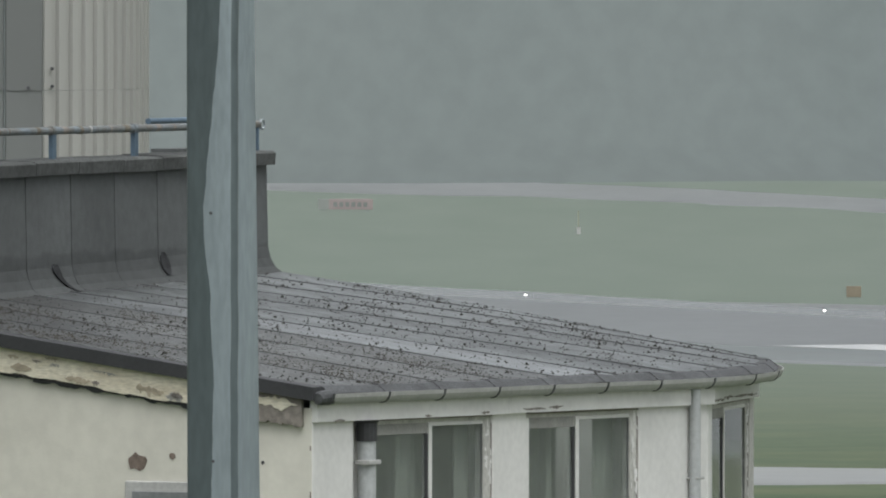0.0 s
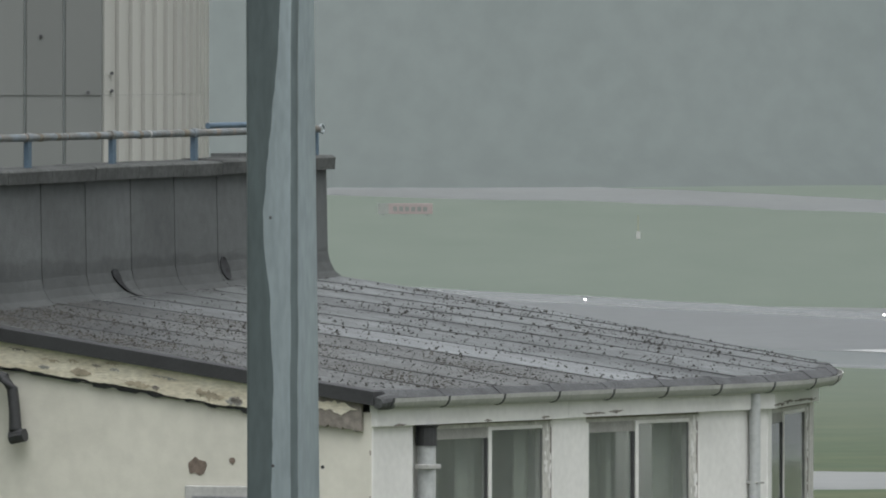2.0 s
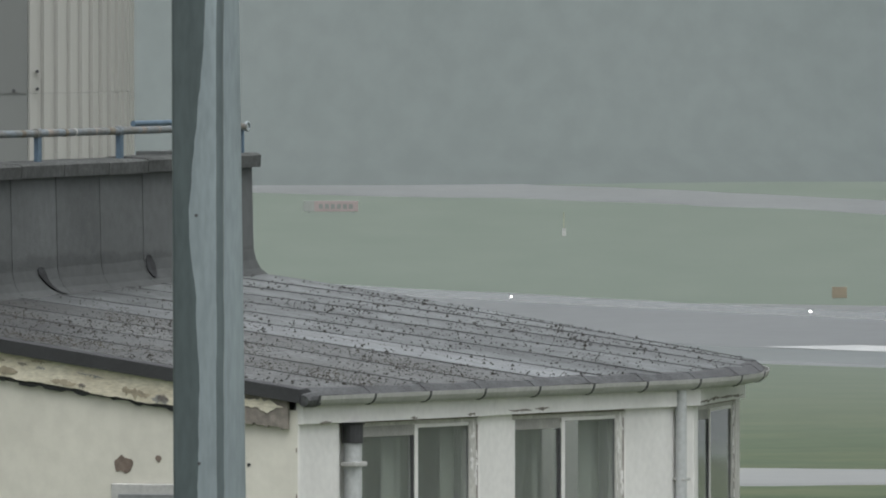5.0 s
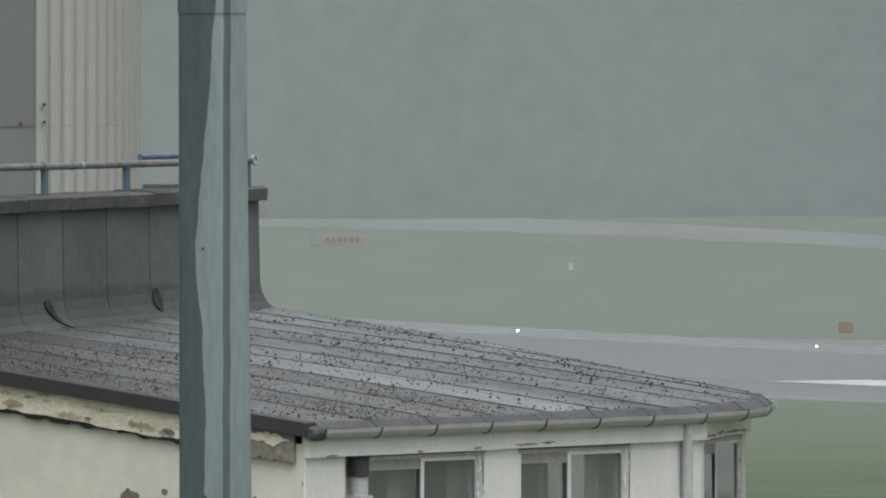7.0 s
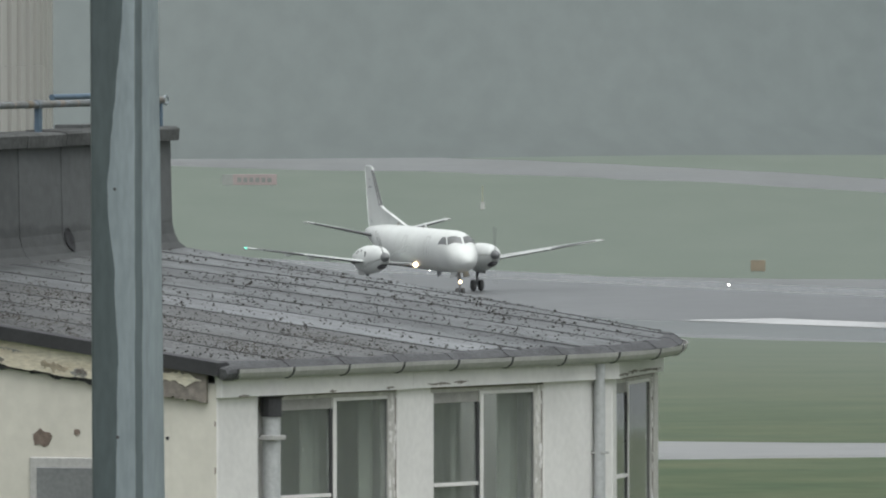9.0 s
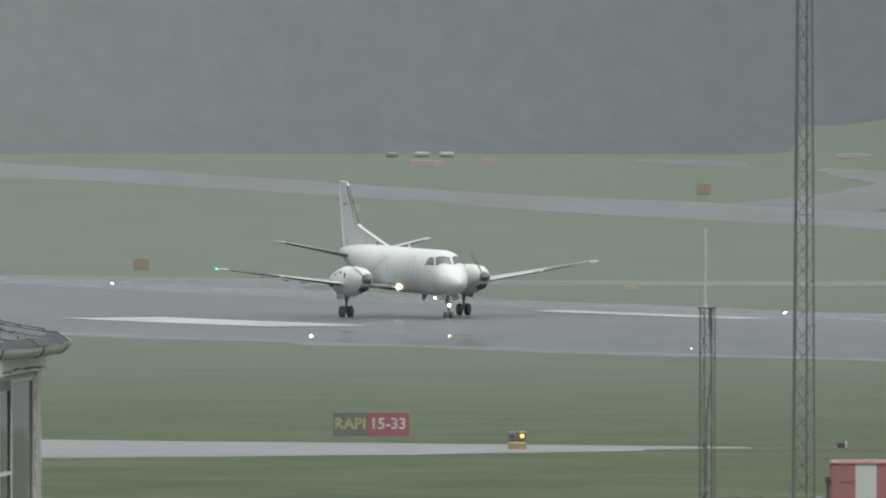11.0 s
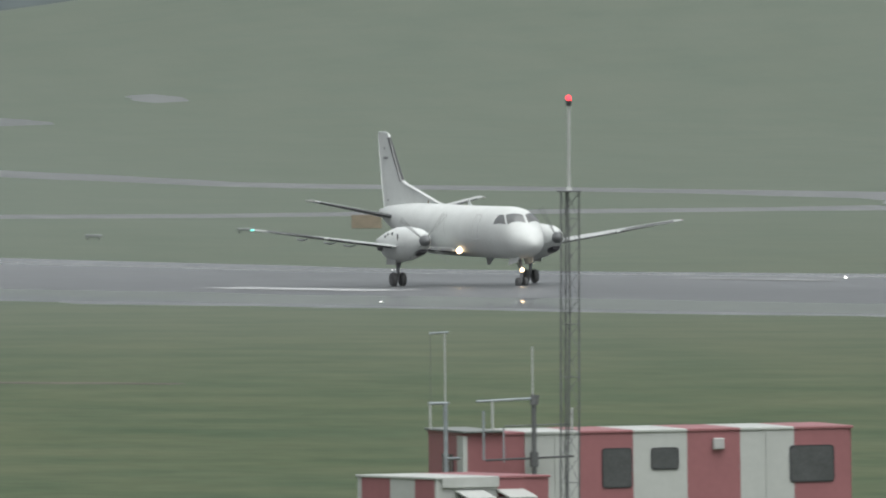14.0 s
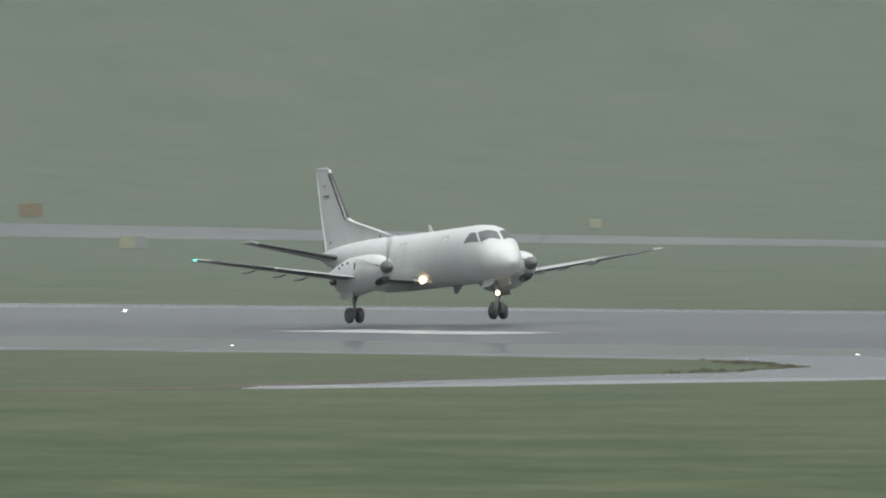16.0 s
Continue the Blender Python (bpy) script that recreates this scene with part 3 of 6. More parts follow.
def patch(name, mat, pts, lift, label, category):
    """A flat paved or worn patch on the ground, outlined by plan points; the edge wanders a little."""
    bm = bmesh.new()
    vs = []
    n = len(pts)
    for i in range(n):
        p, q = Vector(pts[i]), Vector(pts[(i + 1) % n])
        k = max(2, int((q - p).length / 3))
        for j in range(k):
            c = p.lerp(q, j / k)
            c += Vector((noise.noise(Vector((c.x * .3, c.y * .3, 1))), 2 * noise.noise(Vector((c.x * .3, c.y * .3, 7))))) * 0.5
            vs.append(bm.verts.new((c.x, c.y, 0)))
    f = bm.faces.new(vs)
    f.normal_update()
    bmesh.ops.triangulate(bm, faces=[f])
    lo, hi = min(v.co.y for v in bm.verts), max(v.co.y for v in bm.verts)
    for k in range(1, int((hi - lo) / 12) + 1):
        bmesh.ops.bisect_plane(bm, geom=bm.verts[:] + bm.edges[:] + bm.faces[:], plane_co=(0, lo + 12 * k, 0), plane_no=(0, 1, 0))
    for v in bm.verts:
        v.co.z = land(v.co.x, v.co.y) + lift
    # the border slopes down into the grass
    border = [e for e in bm.edges if e.is_boundary]
    away = {}
    for e in border:
        a, b = e.verts
        d = b.co - a.co
        out = Vector((d.y, -d.x, 0)).normalized()
        if out.dot((a.co + b.co) / 2 - e.link_faces[0].calc_center_median()) < 0:
            out = -out
        for v in e.verts:
            away[v.co.to_tuple(4)] = away.get(v.co.to_tuple(4), Vector()) + out
    rim = bmesh.ops.extrude_edge_only(bm, edges=border)
    for v in rim["geom"]:
        if isinstance(v, bmesh.types.BMVert):
            v.co += away[v.co.to_tuple(4)].normalized() * 0.8 + Vector((0, 0, -0.1))
    return tagged(part(name, bm, mat), label, category, kind="structure")


patch("taxiway_near", M_TAXI, [(-45, 832), (11, 836), (22, 841), (30, 850), (34, 853), (29, 860), (20, 871), (11, 883), (-45, 890)], 0.07, "wet asphalt taxiway stub in the grass", "taxiway")
APRON = [(72.3, 2018.7), (77.4, 2009.5), (82.1, 1993.8), (85.4, 1957.6), (89.7, 1918.9), (95.3, 1902.6), (100.6, 1882.8), (106, 1866.5), (109.6, 1849.3), (109.2, 1842.3), (103.4, 1836.1), (97.6, 1827.4), (92.2, 1816.7),
         (86.5, 1799.4), (81.1, 1776.7), (76.2, 1747.3), (72.8, 1767), (69.8, 1792.1), (74.7, 1815), (80.1, 1846.3), (85.3, 1886.6), (84, 1925.2), (80.9, 1963.3), (76.5, 1987.5), (71.9, 2006.2)]
PUDDLE = [(119.2, 1911.8), (121, 1912.7), (122.8, 1904.5), (122.4, 1895.6), (120.2, 1893.7), (118.9, 1902.8)]
patch("apron_far", M_FARPAVE, APRON, 0.03, "wet paved apron beyond the taxiway", "apron")
patch("puddled_ground_far", M_FARPAVE, PUDDLE, 0.04, "wet patch of paving on far grass", "paving")
LINK = [(4, 1541), (10.1, 1533.5), (16.1, 1523.4), (26.1, 1512.3), (33.6, 1509.6), (41, 1505.4), (48.2, 1501.7), (56.8, 1500.4), (70, 1496.9), (83, 1491.7), (98.2, 1489), (105, 1492), (118.4, 1498.8), (132.3, 1504.7), (139, 1512),
        (139, 1495), (131.4, 1493.7), (117.3, 1485.4), (104, 1480.5), (97.4, 1478), (82.4, 1480.5), (69.4, 1484.4), (56.2, 1486), (47.7, 1488), (38.9, 1490), (34, 1487), (32.9, 1481), (33, 1471), (28.4, 1461.7), (20, 1474), (12.5, 1500)]
patch("taxiway_link", M_FARTAXI, LINK, 0.04, "wet paved link that leaves the runway as a narrow track", "taxiway")
patch("worn_strip", M_EARTH, [(29, 855), (36, 855.5), (42, 851), (48, 849), (54, 841), (54, 838.5), (47.7, 845.5), (41.5, 847), (36, 850.5), (29, 850)], 0.03, "bare brown worn strip in the grass", "bare earth")
patch("service_road", M_SHOULDER, [(101, 870.4), (105.8, 871.6), (111.9, 876), (118.4, 880), (124.4, 884), (132, 889), (140, 893), (140, 925), (131, 958), (128.9, 956), (128.8, 936), (127.8, 921), (123.6, 908), (120.4, 899.8), (116.6, 896.4), (109.4, 884.6), (103.4, 873), (101, 871)], 0.1, "narrow wet service road joining the runway", "road")
patch("worn_verge", M_EARTH, [(86, 869), (95, 868.6), (101, 875), (108, 889), (114, 896), (114, 898), (107, 892), (100.5, 878.5), (95, 872), (86, 872)], 0.03, "bare muddy verge of the service road", "bare earth")


# rough tussocks on the tongue of grass beside the service road
rnd = random.Random(77)
bm = bmesh.new()
TONGUE = [(109.1, 886.6), (116.4, 898), (120.2, 901.6), (123.3, 909.5), (127.4, 923), (128, 938), (127.6, 952)]
for i in range(170):
    k = rnd.random() ** 0.7 * (len(TONGUE) - 1.001)
    q = Vector(TONGUE[int(k)]).lerp(Vector(TONGUE[int(k) + 1]), k - int(k)) + Vector((-abs(rnd.gauss(0, .6)), rnd.uniform(-1, 2)))
    z0 = land(q.x, q.y)
    big = 0.24 if 1.8 < k < 2.6 else 0.1
    r = rnd.uniform(.12, .4)
    ring = [bm.verts.new((q.x + r * rnd.uniform(.7, 1.2) * math.cos(a), q.y + 1.6 * r * math.sin(a), z0 - .02)) for a in (0, .9, 1.9, 2.8, 3.8, 4.9, 5.6)]
    tip = bm.verts.new((q.x + rnd.uniform(-.5, .5) * r, q.y, z0 + big * rnd.uniform(.5, 1.1)))
    for k in range(7):
        bm.faces.new((ring[k], ring[(k + 1) % 7], tip))
tagged(part("grass_tussocks", bm, M_TUFT), "rough brown-green grass tussocks beside a wet service road", "grass", kind="stuff")

# ---- runway markings and edge lights ----


def marking(a, p, length, width):
    bm = bmesh.new()
    top = []
    n = max(1, int(length / 4))
    for i in range(n + 1):
        aa = a + length * i / n
        top.append([field(aa, p - width / 2, 0.1), field(aa, p + width / 2, 0.1)])
    rings(bm, top, cap=False, closed=False)
    return tagged(part("runway_marking", bm, M_PAINT), "white painted runway marking on wet asphalt", "marking", "runway markings", "structure")


for a in (-1533, -1483, -1433):
    marking(a, 428, 22, 0.9)
marking(-979, 425.7, 22, 4.4)
marking(-1310.5, 416.5, 36.5, 6.0)
marking(-1317, 443.5, 36, 2.4)
marking(-1121, 420.3, 23, 3.0)
marking(-1127, 445.8, 20, 1.4)

M_LAMP = glow("runway_lamp_glow", (1.0, 0.98, 0.94), 4.5)


def edge_light(low):
    t = thing("runway_edge_light")
    bm = bmesh.new()
    tube(bm, [(0, 0, 0), (0, 0, 0.02), (0, 0, 0.06), (0, 0, 0.08)], [0.13, 0.12, 0.06, 0.09], 10)
    part("base", bm, M_METAL, t)
    bm = bmesh.new()
    tube(bm, [(0, 0, 0.08), (0, 0, 0.17 - low), (0, 0, 0.21 - low)], [0.066 - low * .25, 0.066 - low * .25, 0.035], 10)
    part("lens", bm, M_LAMP, t, "glowing white lamp lens")
    return tagged(t, "white runway edge light glowing on a short metal base", "runway light", "runway edge lights")


proto, proto_low = edge_light(0.0), edge_light(0.065)
used = set()
spots = [(-1478.0 + 60 * i, 450.8) for i in range(8)] + [(-1237.2 + 60 * i, 404) for i in range(-4, 9)]
for i, (a, p) in enumerate(spots):
    m = Matrix.Translation(field(a, p, -0.02))
    src = proto_low if a > -1215 else proto
    if src not in used:
        src.matrix_basis = m
        used.add(src)
    else:
        copy_thing(src, m)

# ---- signs ----


def lettering(text, size, mat, parent, m, name="lettering", align="CENTER", stretch=1.0):
    cu = bpy.data.curves.new(name, "FONT")
    cu.body, cu.size, cu.align_x, cu.align_y, cu.extrude, cu.resolution_u = text, size, align, "CENTER", 0.004, 2
    cu.offset = size * 0.018
    ob = bpy.data.objects.new(name, cu)
    scene.collection.objects.link(ob)
    dg = bpy.context.evaluated_depsgraph_get()
    me = bpy.data.meshes.new_from_object(ob.evaluated_get(dg))
    bpy.data.objects.remove(ob)
    me.materials.clear()
    me.materials.append(mat)
    o = new(name, me)
    o.parent = parent
    o.matrix_basis = m @ Matrix.Diagonal((stretch, 1, 1, 1))
    return o


UPRIGHT = pose(0, 0, 0, 90)


def sign(x, y, width, height, yaw, panels, label, deep=0.16, end_mat=None, leg=0.14):
    """A box sign on legs. panels: (from, to, material, text, letter material), across the face."""
    t = thing("airfield_sign", Matrix.Translation((x, y, land(x, y))) @ pose(0, 0, 0, 0, 0, yaw))
    for i, (u0, u1, mat, text, lm) in enumerate(panels):
        part("face_panel", boxm((-width / 2 + u0 * width, 0, leg), (-width / 2 + u1 * width, deep, leg + height), 0.012), mat, t)
        if text:
            lettering(text, height * 0.66, lm, t, Matrix.Translation((-width / 2 + (u0 + u1) / 2 * width, -0.006, leg + height / 2)) @ UPRIGHT)
    if end_mat:
        part("end_panel", boxm((width / 2 + 0.002, -0.02, leg - 0.01), (width / 2 + 0.05, deep, leg + height + 0.02), 0.01), end_mat, t, "yellow end panel")
    for u in (-0.4, 0.0, 0.4):
        part("leg", boxm((u * width - 0.03, deep * .3, -0.05), (u * width + 0.03, deep * .7, leg + 0.004)), M_METAL, t)
    return tagged(t, label, "airfield sign", "airfield signs")


sign(22.45, 890.5, 2.66, 0.84, -3, [(0, 0.445, M_SIGNBLACK, "RAPI", M_YLETTER), (0.445, 1, M_SIGNRED, "15-33", M_WLETTER)], "black and red runway sign with RAPI and 15-33 lettering", leg=0.07)
sign(42.2, 829.0, 2.2, 0.92, -67, [(0, 0.55, M_SIGNRED, "15-33", M_WLETTER), (0.55, 1, M_DIMBOARD, "RAP", M_YLETTER)], "red and black runway sign seen aslant with yellow end", 0.2, M_YELLOW, 0.06)
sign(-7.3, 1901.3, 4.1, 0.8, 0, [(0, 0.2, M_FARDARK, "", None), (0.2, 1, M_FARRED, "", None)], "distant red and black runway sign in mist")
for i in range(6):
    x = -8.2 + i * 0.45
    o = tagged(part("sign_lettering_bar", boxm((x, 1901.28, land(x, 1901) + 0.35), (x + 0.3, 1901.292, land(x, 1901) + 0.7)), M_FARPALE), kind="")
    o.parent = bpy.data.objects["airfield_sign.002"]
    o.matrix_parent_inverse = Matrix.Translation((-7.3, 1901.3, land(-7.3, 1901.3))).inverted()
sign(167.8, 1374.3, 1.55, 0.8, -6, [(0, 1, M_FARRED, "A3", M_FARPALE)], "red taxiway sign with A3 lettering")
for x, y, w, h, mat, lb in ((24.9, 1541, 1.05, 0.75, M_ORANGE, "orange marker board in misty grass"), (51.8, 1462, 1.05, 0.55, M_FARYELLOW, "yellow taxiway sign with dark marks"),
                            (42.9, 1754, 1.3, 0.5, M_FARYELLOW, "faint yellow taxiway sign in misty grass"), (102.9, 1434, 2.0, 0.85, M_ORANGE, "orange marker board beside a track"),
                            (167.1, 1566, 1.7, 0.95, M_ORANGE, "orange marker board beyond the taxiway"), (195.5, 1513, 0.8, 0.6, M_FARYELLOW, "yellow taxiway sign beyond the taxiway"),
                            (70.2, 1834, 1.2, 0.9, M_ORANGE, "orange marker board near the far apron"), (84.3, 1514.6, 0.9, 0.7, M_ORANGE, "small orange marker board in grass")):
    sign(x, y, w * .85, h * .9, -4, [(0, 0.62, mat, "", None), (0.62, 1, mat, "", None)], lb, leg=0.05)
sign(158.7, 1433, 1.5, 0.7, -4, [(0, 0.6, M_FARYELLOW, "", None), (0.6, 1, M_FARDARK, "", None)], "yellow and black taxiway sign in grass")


def guard_light(x, y):
    t = thing("runway_guard_light", Matrix.Translation((x, y, land(x, y))))
    part("base_box", boxm((-0.3, -0.15, 0.0), (0.3, 0.2, 0.3), 0.04), M_YELLOW, t, "yellow base box")
    for s in (-1, 1):
        part("foot", boxm((s * 0.24 - .05, -.18, -.05), (s * .24 + .05, .1, .06)), M_DARKGREY, t)
        bm = bmesh.new()
        box(bm, (s * 0.16 - 0.15, 0.0, 0.33), (s * 0.16 + 0.15, 0.18, 0.66), 0.04)
        h = part("lamp_housing", bm, M_SIGNBLACK, t)
        bm = bmesh.new()
        tube(bm, [(s * 0.16, 0.0, 0.5), (s * 0.16, -0.03, 0.5)], [0.075, 0.06], 14)
        part("lens", bm, G_AMBER if s > 0 else M_GLASS, h, "round lamp lens")
    return tagged(t, "yellow runway guard light with two amber lamps", "guard light")


guard_light(26.3, 849.5)

t = thing("marker_box", Matrix.Translation((37.3, 852.5, land(37.3, 852.5))))
part("cabinet", boxm((-0.16, -.1, 0), (0.1, .15, 0.22), .02), M_DARKGREY, t)
part("door_panel", boxm((0.104, -.1, 0), (0.16, .15, 0.26), .01), M_CABWHITE, t)
tagged(t, "small dark cabinet with white end in the grass", "marker box")
for x, y in ((76.6, 1397), (85.5, 1402.3), (95.3, 1423)):
    t = thing("approach_slope_light", Matrix.Translation((x, y, land(x, y))))
    part("housing", boxm((-0.45, -0.3, 0.14), (0.45, 0.4, 0.3), 0.03), M_FARPALE, t)
    for s in (-0.35, 0.35):
        part("leg", boxm((s - .03, -.1, -.05), (s + .03, .1, 0.144)), M_METAL, t)
    tagged(t, "low pale approach light unit on short legs", "approach light", "approach slope lights")
t = thing("marker_stake", Matrix.Translation((9.5, 1785.5, land(9.5, 1785.5))))
bm = bmesh.new()
tube(bm, [(0, 0, 0), (0, 0, 1.7)], 0.05, 6)
part("pole", bm, M_FARYELLOW, t)
part("board", boxm((-.12, -.06, 0.05), (.16, -.05, .55), 0), M_WLETTER, t)
tagged(t, "white marker board on a thin yellow pole", "marker stake")


def shed(x, y, w, h, mat, label):
    t = thing("far_shed", Matrix.Translation((x, y, land(x, y))))
    part("body", boxm((-w / 2, 0, -.2), (w / 2, 3, h), 0.05), mat, t)
    part("roof", boxm((-w / 2 - .05, -.1, h), (w / 2 + .05, 3.1, h + .3), 0.05), mat, t)
    tagged(t, label, "shed", "far sheds")


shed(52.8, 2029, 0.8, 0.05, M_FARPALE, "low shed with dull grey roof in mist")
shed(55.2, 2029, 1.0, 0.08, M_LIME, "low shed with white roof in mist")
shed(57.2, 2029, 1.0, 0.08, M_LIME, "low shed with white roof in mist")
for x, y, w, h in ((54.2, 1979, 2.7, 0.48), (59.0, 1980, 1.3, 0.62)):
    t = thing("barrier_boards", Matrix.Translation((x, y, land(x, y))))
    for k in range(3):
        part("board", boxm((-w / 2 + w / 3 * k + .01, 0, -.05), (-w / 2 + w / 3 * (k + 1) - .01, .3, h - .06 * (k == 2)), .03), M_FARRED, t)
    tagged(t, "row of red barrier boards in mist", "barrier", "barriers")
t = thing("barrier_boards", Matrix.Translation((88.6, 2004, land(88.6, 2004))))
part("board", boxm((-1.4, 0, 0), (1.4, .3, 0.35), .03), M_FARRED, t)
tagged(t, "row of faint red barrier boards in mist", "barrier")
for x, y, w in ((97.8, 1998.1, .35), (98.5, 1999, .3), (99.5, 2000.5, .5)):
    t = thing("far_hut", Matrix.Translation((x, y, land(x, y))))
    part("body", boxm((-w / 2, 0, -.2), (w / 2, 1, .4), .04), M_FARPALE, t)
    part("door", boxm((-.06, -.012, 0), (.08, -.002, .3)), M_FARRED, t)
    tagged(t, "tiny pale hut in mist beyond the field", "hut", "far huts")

# ---- building with the bowed window front: local x along the front, y inward, z from the eaves ----
BG, BR = Vector((0.460, 0.888, 0)), Vector((-0.888, 0.460, 0))
BLD = Matrix(((BG.x, BR.x, 0, -0.8374), (BG.y, BR.y, 0, 157.92), (0, 0, 1, 24.96), (0, 0, 0, 1)))
FLOOR = -8.6
building = tagged(thing("airport_building", BLD), "cream rendered building with bowed window front and shallow grey roof", "building")


def bow(start, straight, turn, length, step=0.25):
    """A run that goes straight and then bends inward, in plan: points and headings."""
    pts, x, y, l = [], start[0], start[1], 0.0
    while l <= length + 1e-6:
        h = radians(max(0.0, l - straight) * turn)
        pts.append((x, y, h))
        x, y, l = x + step * math.cos(h), y + step * math.sin(h), l + step
    return pts


EAVE = bow((0.01, -0.07), 4.95, 12.0, 9.0)
WALL = [(-0.05, -0.055), (5.4, -0.055), (7.54, 0.69), (8.9, 2.2), (9.4, 4.2)]
RIDGE0, RIDGE1 = Vector((0.04, 3.1, 0.505)), Vector((6.66, 3.83, 0.645))


def along(run, s):
    """The point at share s of a run."""
    k = s * (len(run) - 1)
    i = min(len(run) - 2, int(k))
    return Vector(run[i]).lerp(Vector(run[i + 1]), k - i)


def tip_rise(s):
    """Lifts the eaves a little round the bow to fit the camera's view."""
    return 0.05 * max(0.0, (s - 0.55) / 0.45) ** 1.4


def roof_at(s, k):
    """Roof surface: s along the eaves, k from eaves (0) to top (1)."""
    e = along(EAVE, s)
    low = Vector((e.x, e.y, 0.045 + tip_rise(s)))
    high = RIDGE0.lerp(RIDGE1, min(1.0, s))
    q = low.lerp(high, k)
    q.z += 0.028 * math.sin(math.pi * k) * s
    return q


# roof sheets, each lapped a little over the next
NS = 11
for i in range(NS):
    s0, s1 = i / NS, min(1.0, (i + 1) / NS + 0.004)
    bm = bmesh.new()
    rows = []
    for k in range(9):
        kk = k / 8
        a0, a1, am = roof_at(s0, kk), roof_at(s1, kk), roof_at((s0 + s1) / 2, kk)
        up = Vector((0, 0, 0.009))
        dip = Vector((0, 0, 0.004 * noise.noise(Vector((i * 3.1, k * 0.7, 0)))))
        rows.append([a0 + dip, a0.lerp(a1, 0.03) + up + dip, a0.lerp(a1, 0.09) + up * .2 + dip, am + dip, a1 + up * 0.5 + dip, a1 - Vector((0, 0, 0.02)), a0 - Vector((0, 0, 0.03))])
    rings(bm, rows)
    part("roof_sheet", bm, M_ROOFSHEEN if i == 4 else M_ROOFDARK if i < 4 else M_ROOF, building, matrix=Matrix())

for i in range(1, NS):
    bm = bmesh.new()
    rows = []
    for k in range(9):
        c = roof_at(i / NS, k / 8)
        w = roof_at(i / NS + 0.00032 + 0.00016 * noise.noise(Vector((i * 2.3, k * 0.9, 5))), k / 8) - c
        up = Vector((0, 0, 0.0105))
        rows.append([c - w + up, c + w + up, c + w, c - w])
    rings(bm, rows)
    part("lap_seam", bm, M_LAP, building, "dark lap line between roof sheets")
# moss clumps on the roof
rnd = random.Random(4)
bm = bmesh.new()
count = 0
while count < 2700:
    s, k = rnd.random() * 0.985, rnd.random() ** 0.9
    p = roof_at(s, k)
    dens = 0.42 + 0.9 * noise.noise(Vector((p.x * 0.9, p.y * 2.2, 3))) + (0.2 if k < .8 else -0.25)
    if rnd.random() > dens:
        continue
    count += 1
    r = rnd.uniform(0.0035, 0.0072) * (1.6 if rnd.random() < 0.12 else 1)
    c = p + Vector((0, 0, r * 0.5 + 0.004))
    ring = [bm.verts.new(c + Vector((math.cos(q) * r * rnd.uniform(1.0, 2.4), math.sin(q) * r * rnd.uniform(.8, 1.4), -r * .6))) for q in (0, 1.3, 2.5, 3.8, 5.0)]
    tip = bm.verts.new(c + Vector((rnd.uniform(-.3, .3) * r, 0, r * rnd.uniform(.5, 1.3))))
    for j in range(5):
        bm.faces.new((ring[j], ring[(j + 1) % 5], tip))
tagged(part("moss_clump", bm, M_MOSS, building, "dark moss clumps scattered over the roof"), kind="stuff")

# finer brown lichen on the lower sheets near the verge
bm = bmesh.new()
count = 0
while count < 2500:
    s, k = rnd.random() ** 1.2 * 0.44, rnd.random() * 0.97
    p = roof_at(s, k)
    if rnd.random() > 0.35 + 1.3 * noise.noise(Vector((p.x * 1.4, p.y * 1.6, 9))) - (0.5 if 0.36 < s else 0):
        continue
    count += 1
    r = rnd.uniform(0.003, 0.0068)
    c = p + Vector((0, 0, 0.006))
    ring = [bm.verts.new(c + Vector((math.cos(q) * r * rnd.uniform(1.0, 2.6), math.sin(q) * r * rnd.uniform(.8, 1.8), -.003))) for q in (0, 1.3, 2.5, 3.8, 5.0)]
    tip = bm.verts.new(c + Vector((0, 0, r * rnd.uniform(.3, .8))))
    for j in range(5):
        bm.faces.new((ring[j], ring[(j + 1) % 5], tip))
tagged(part("lichen", bm, M_LICHEN, building, "fine brown lichen speckling the lower roof sheets"), kind="stuff")

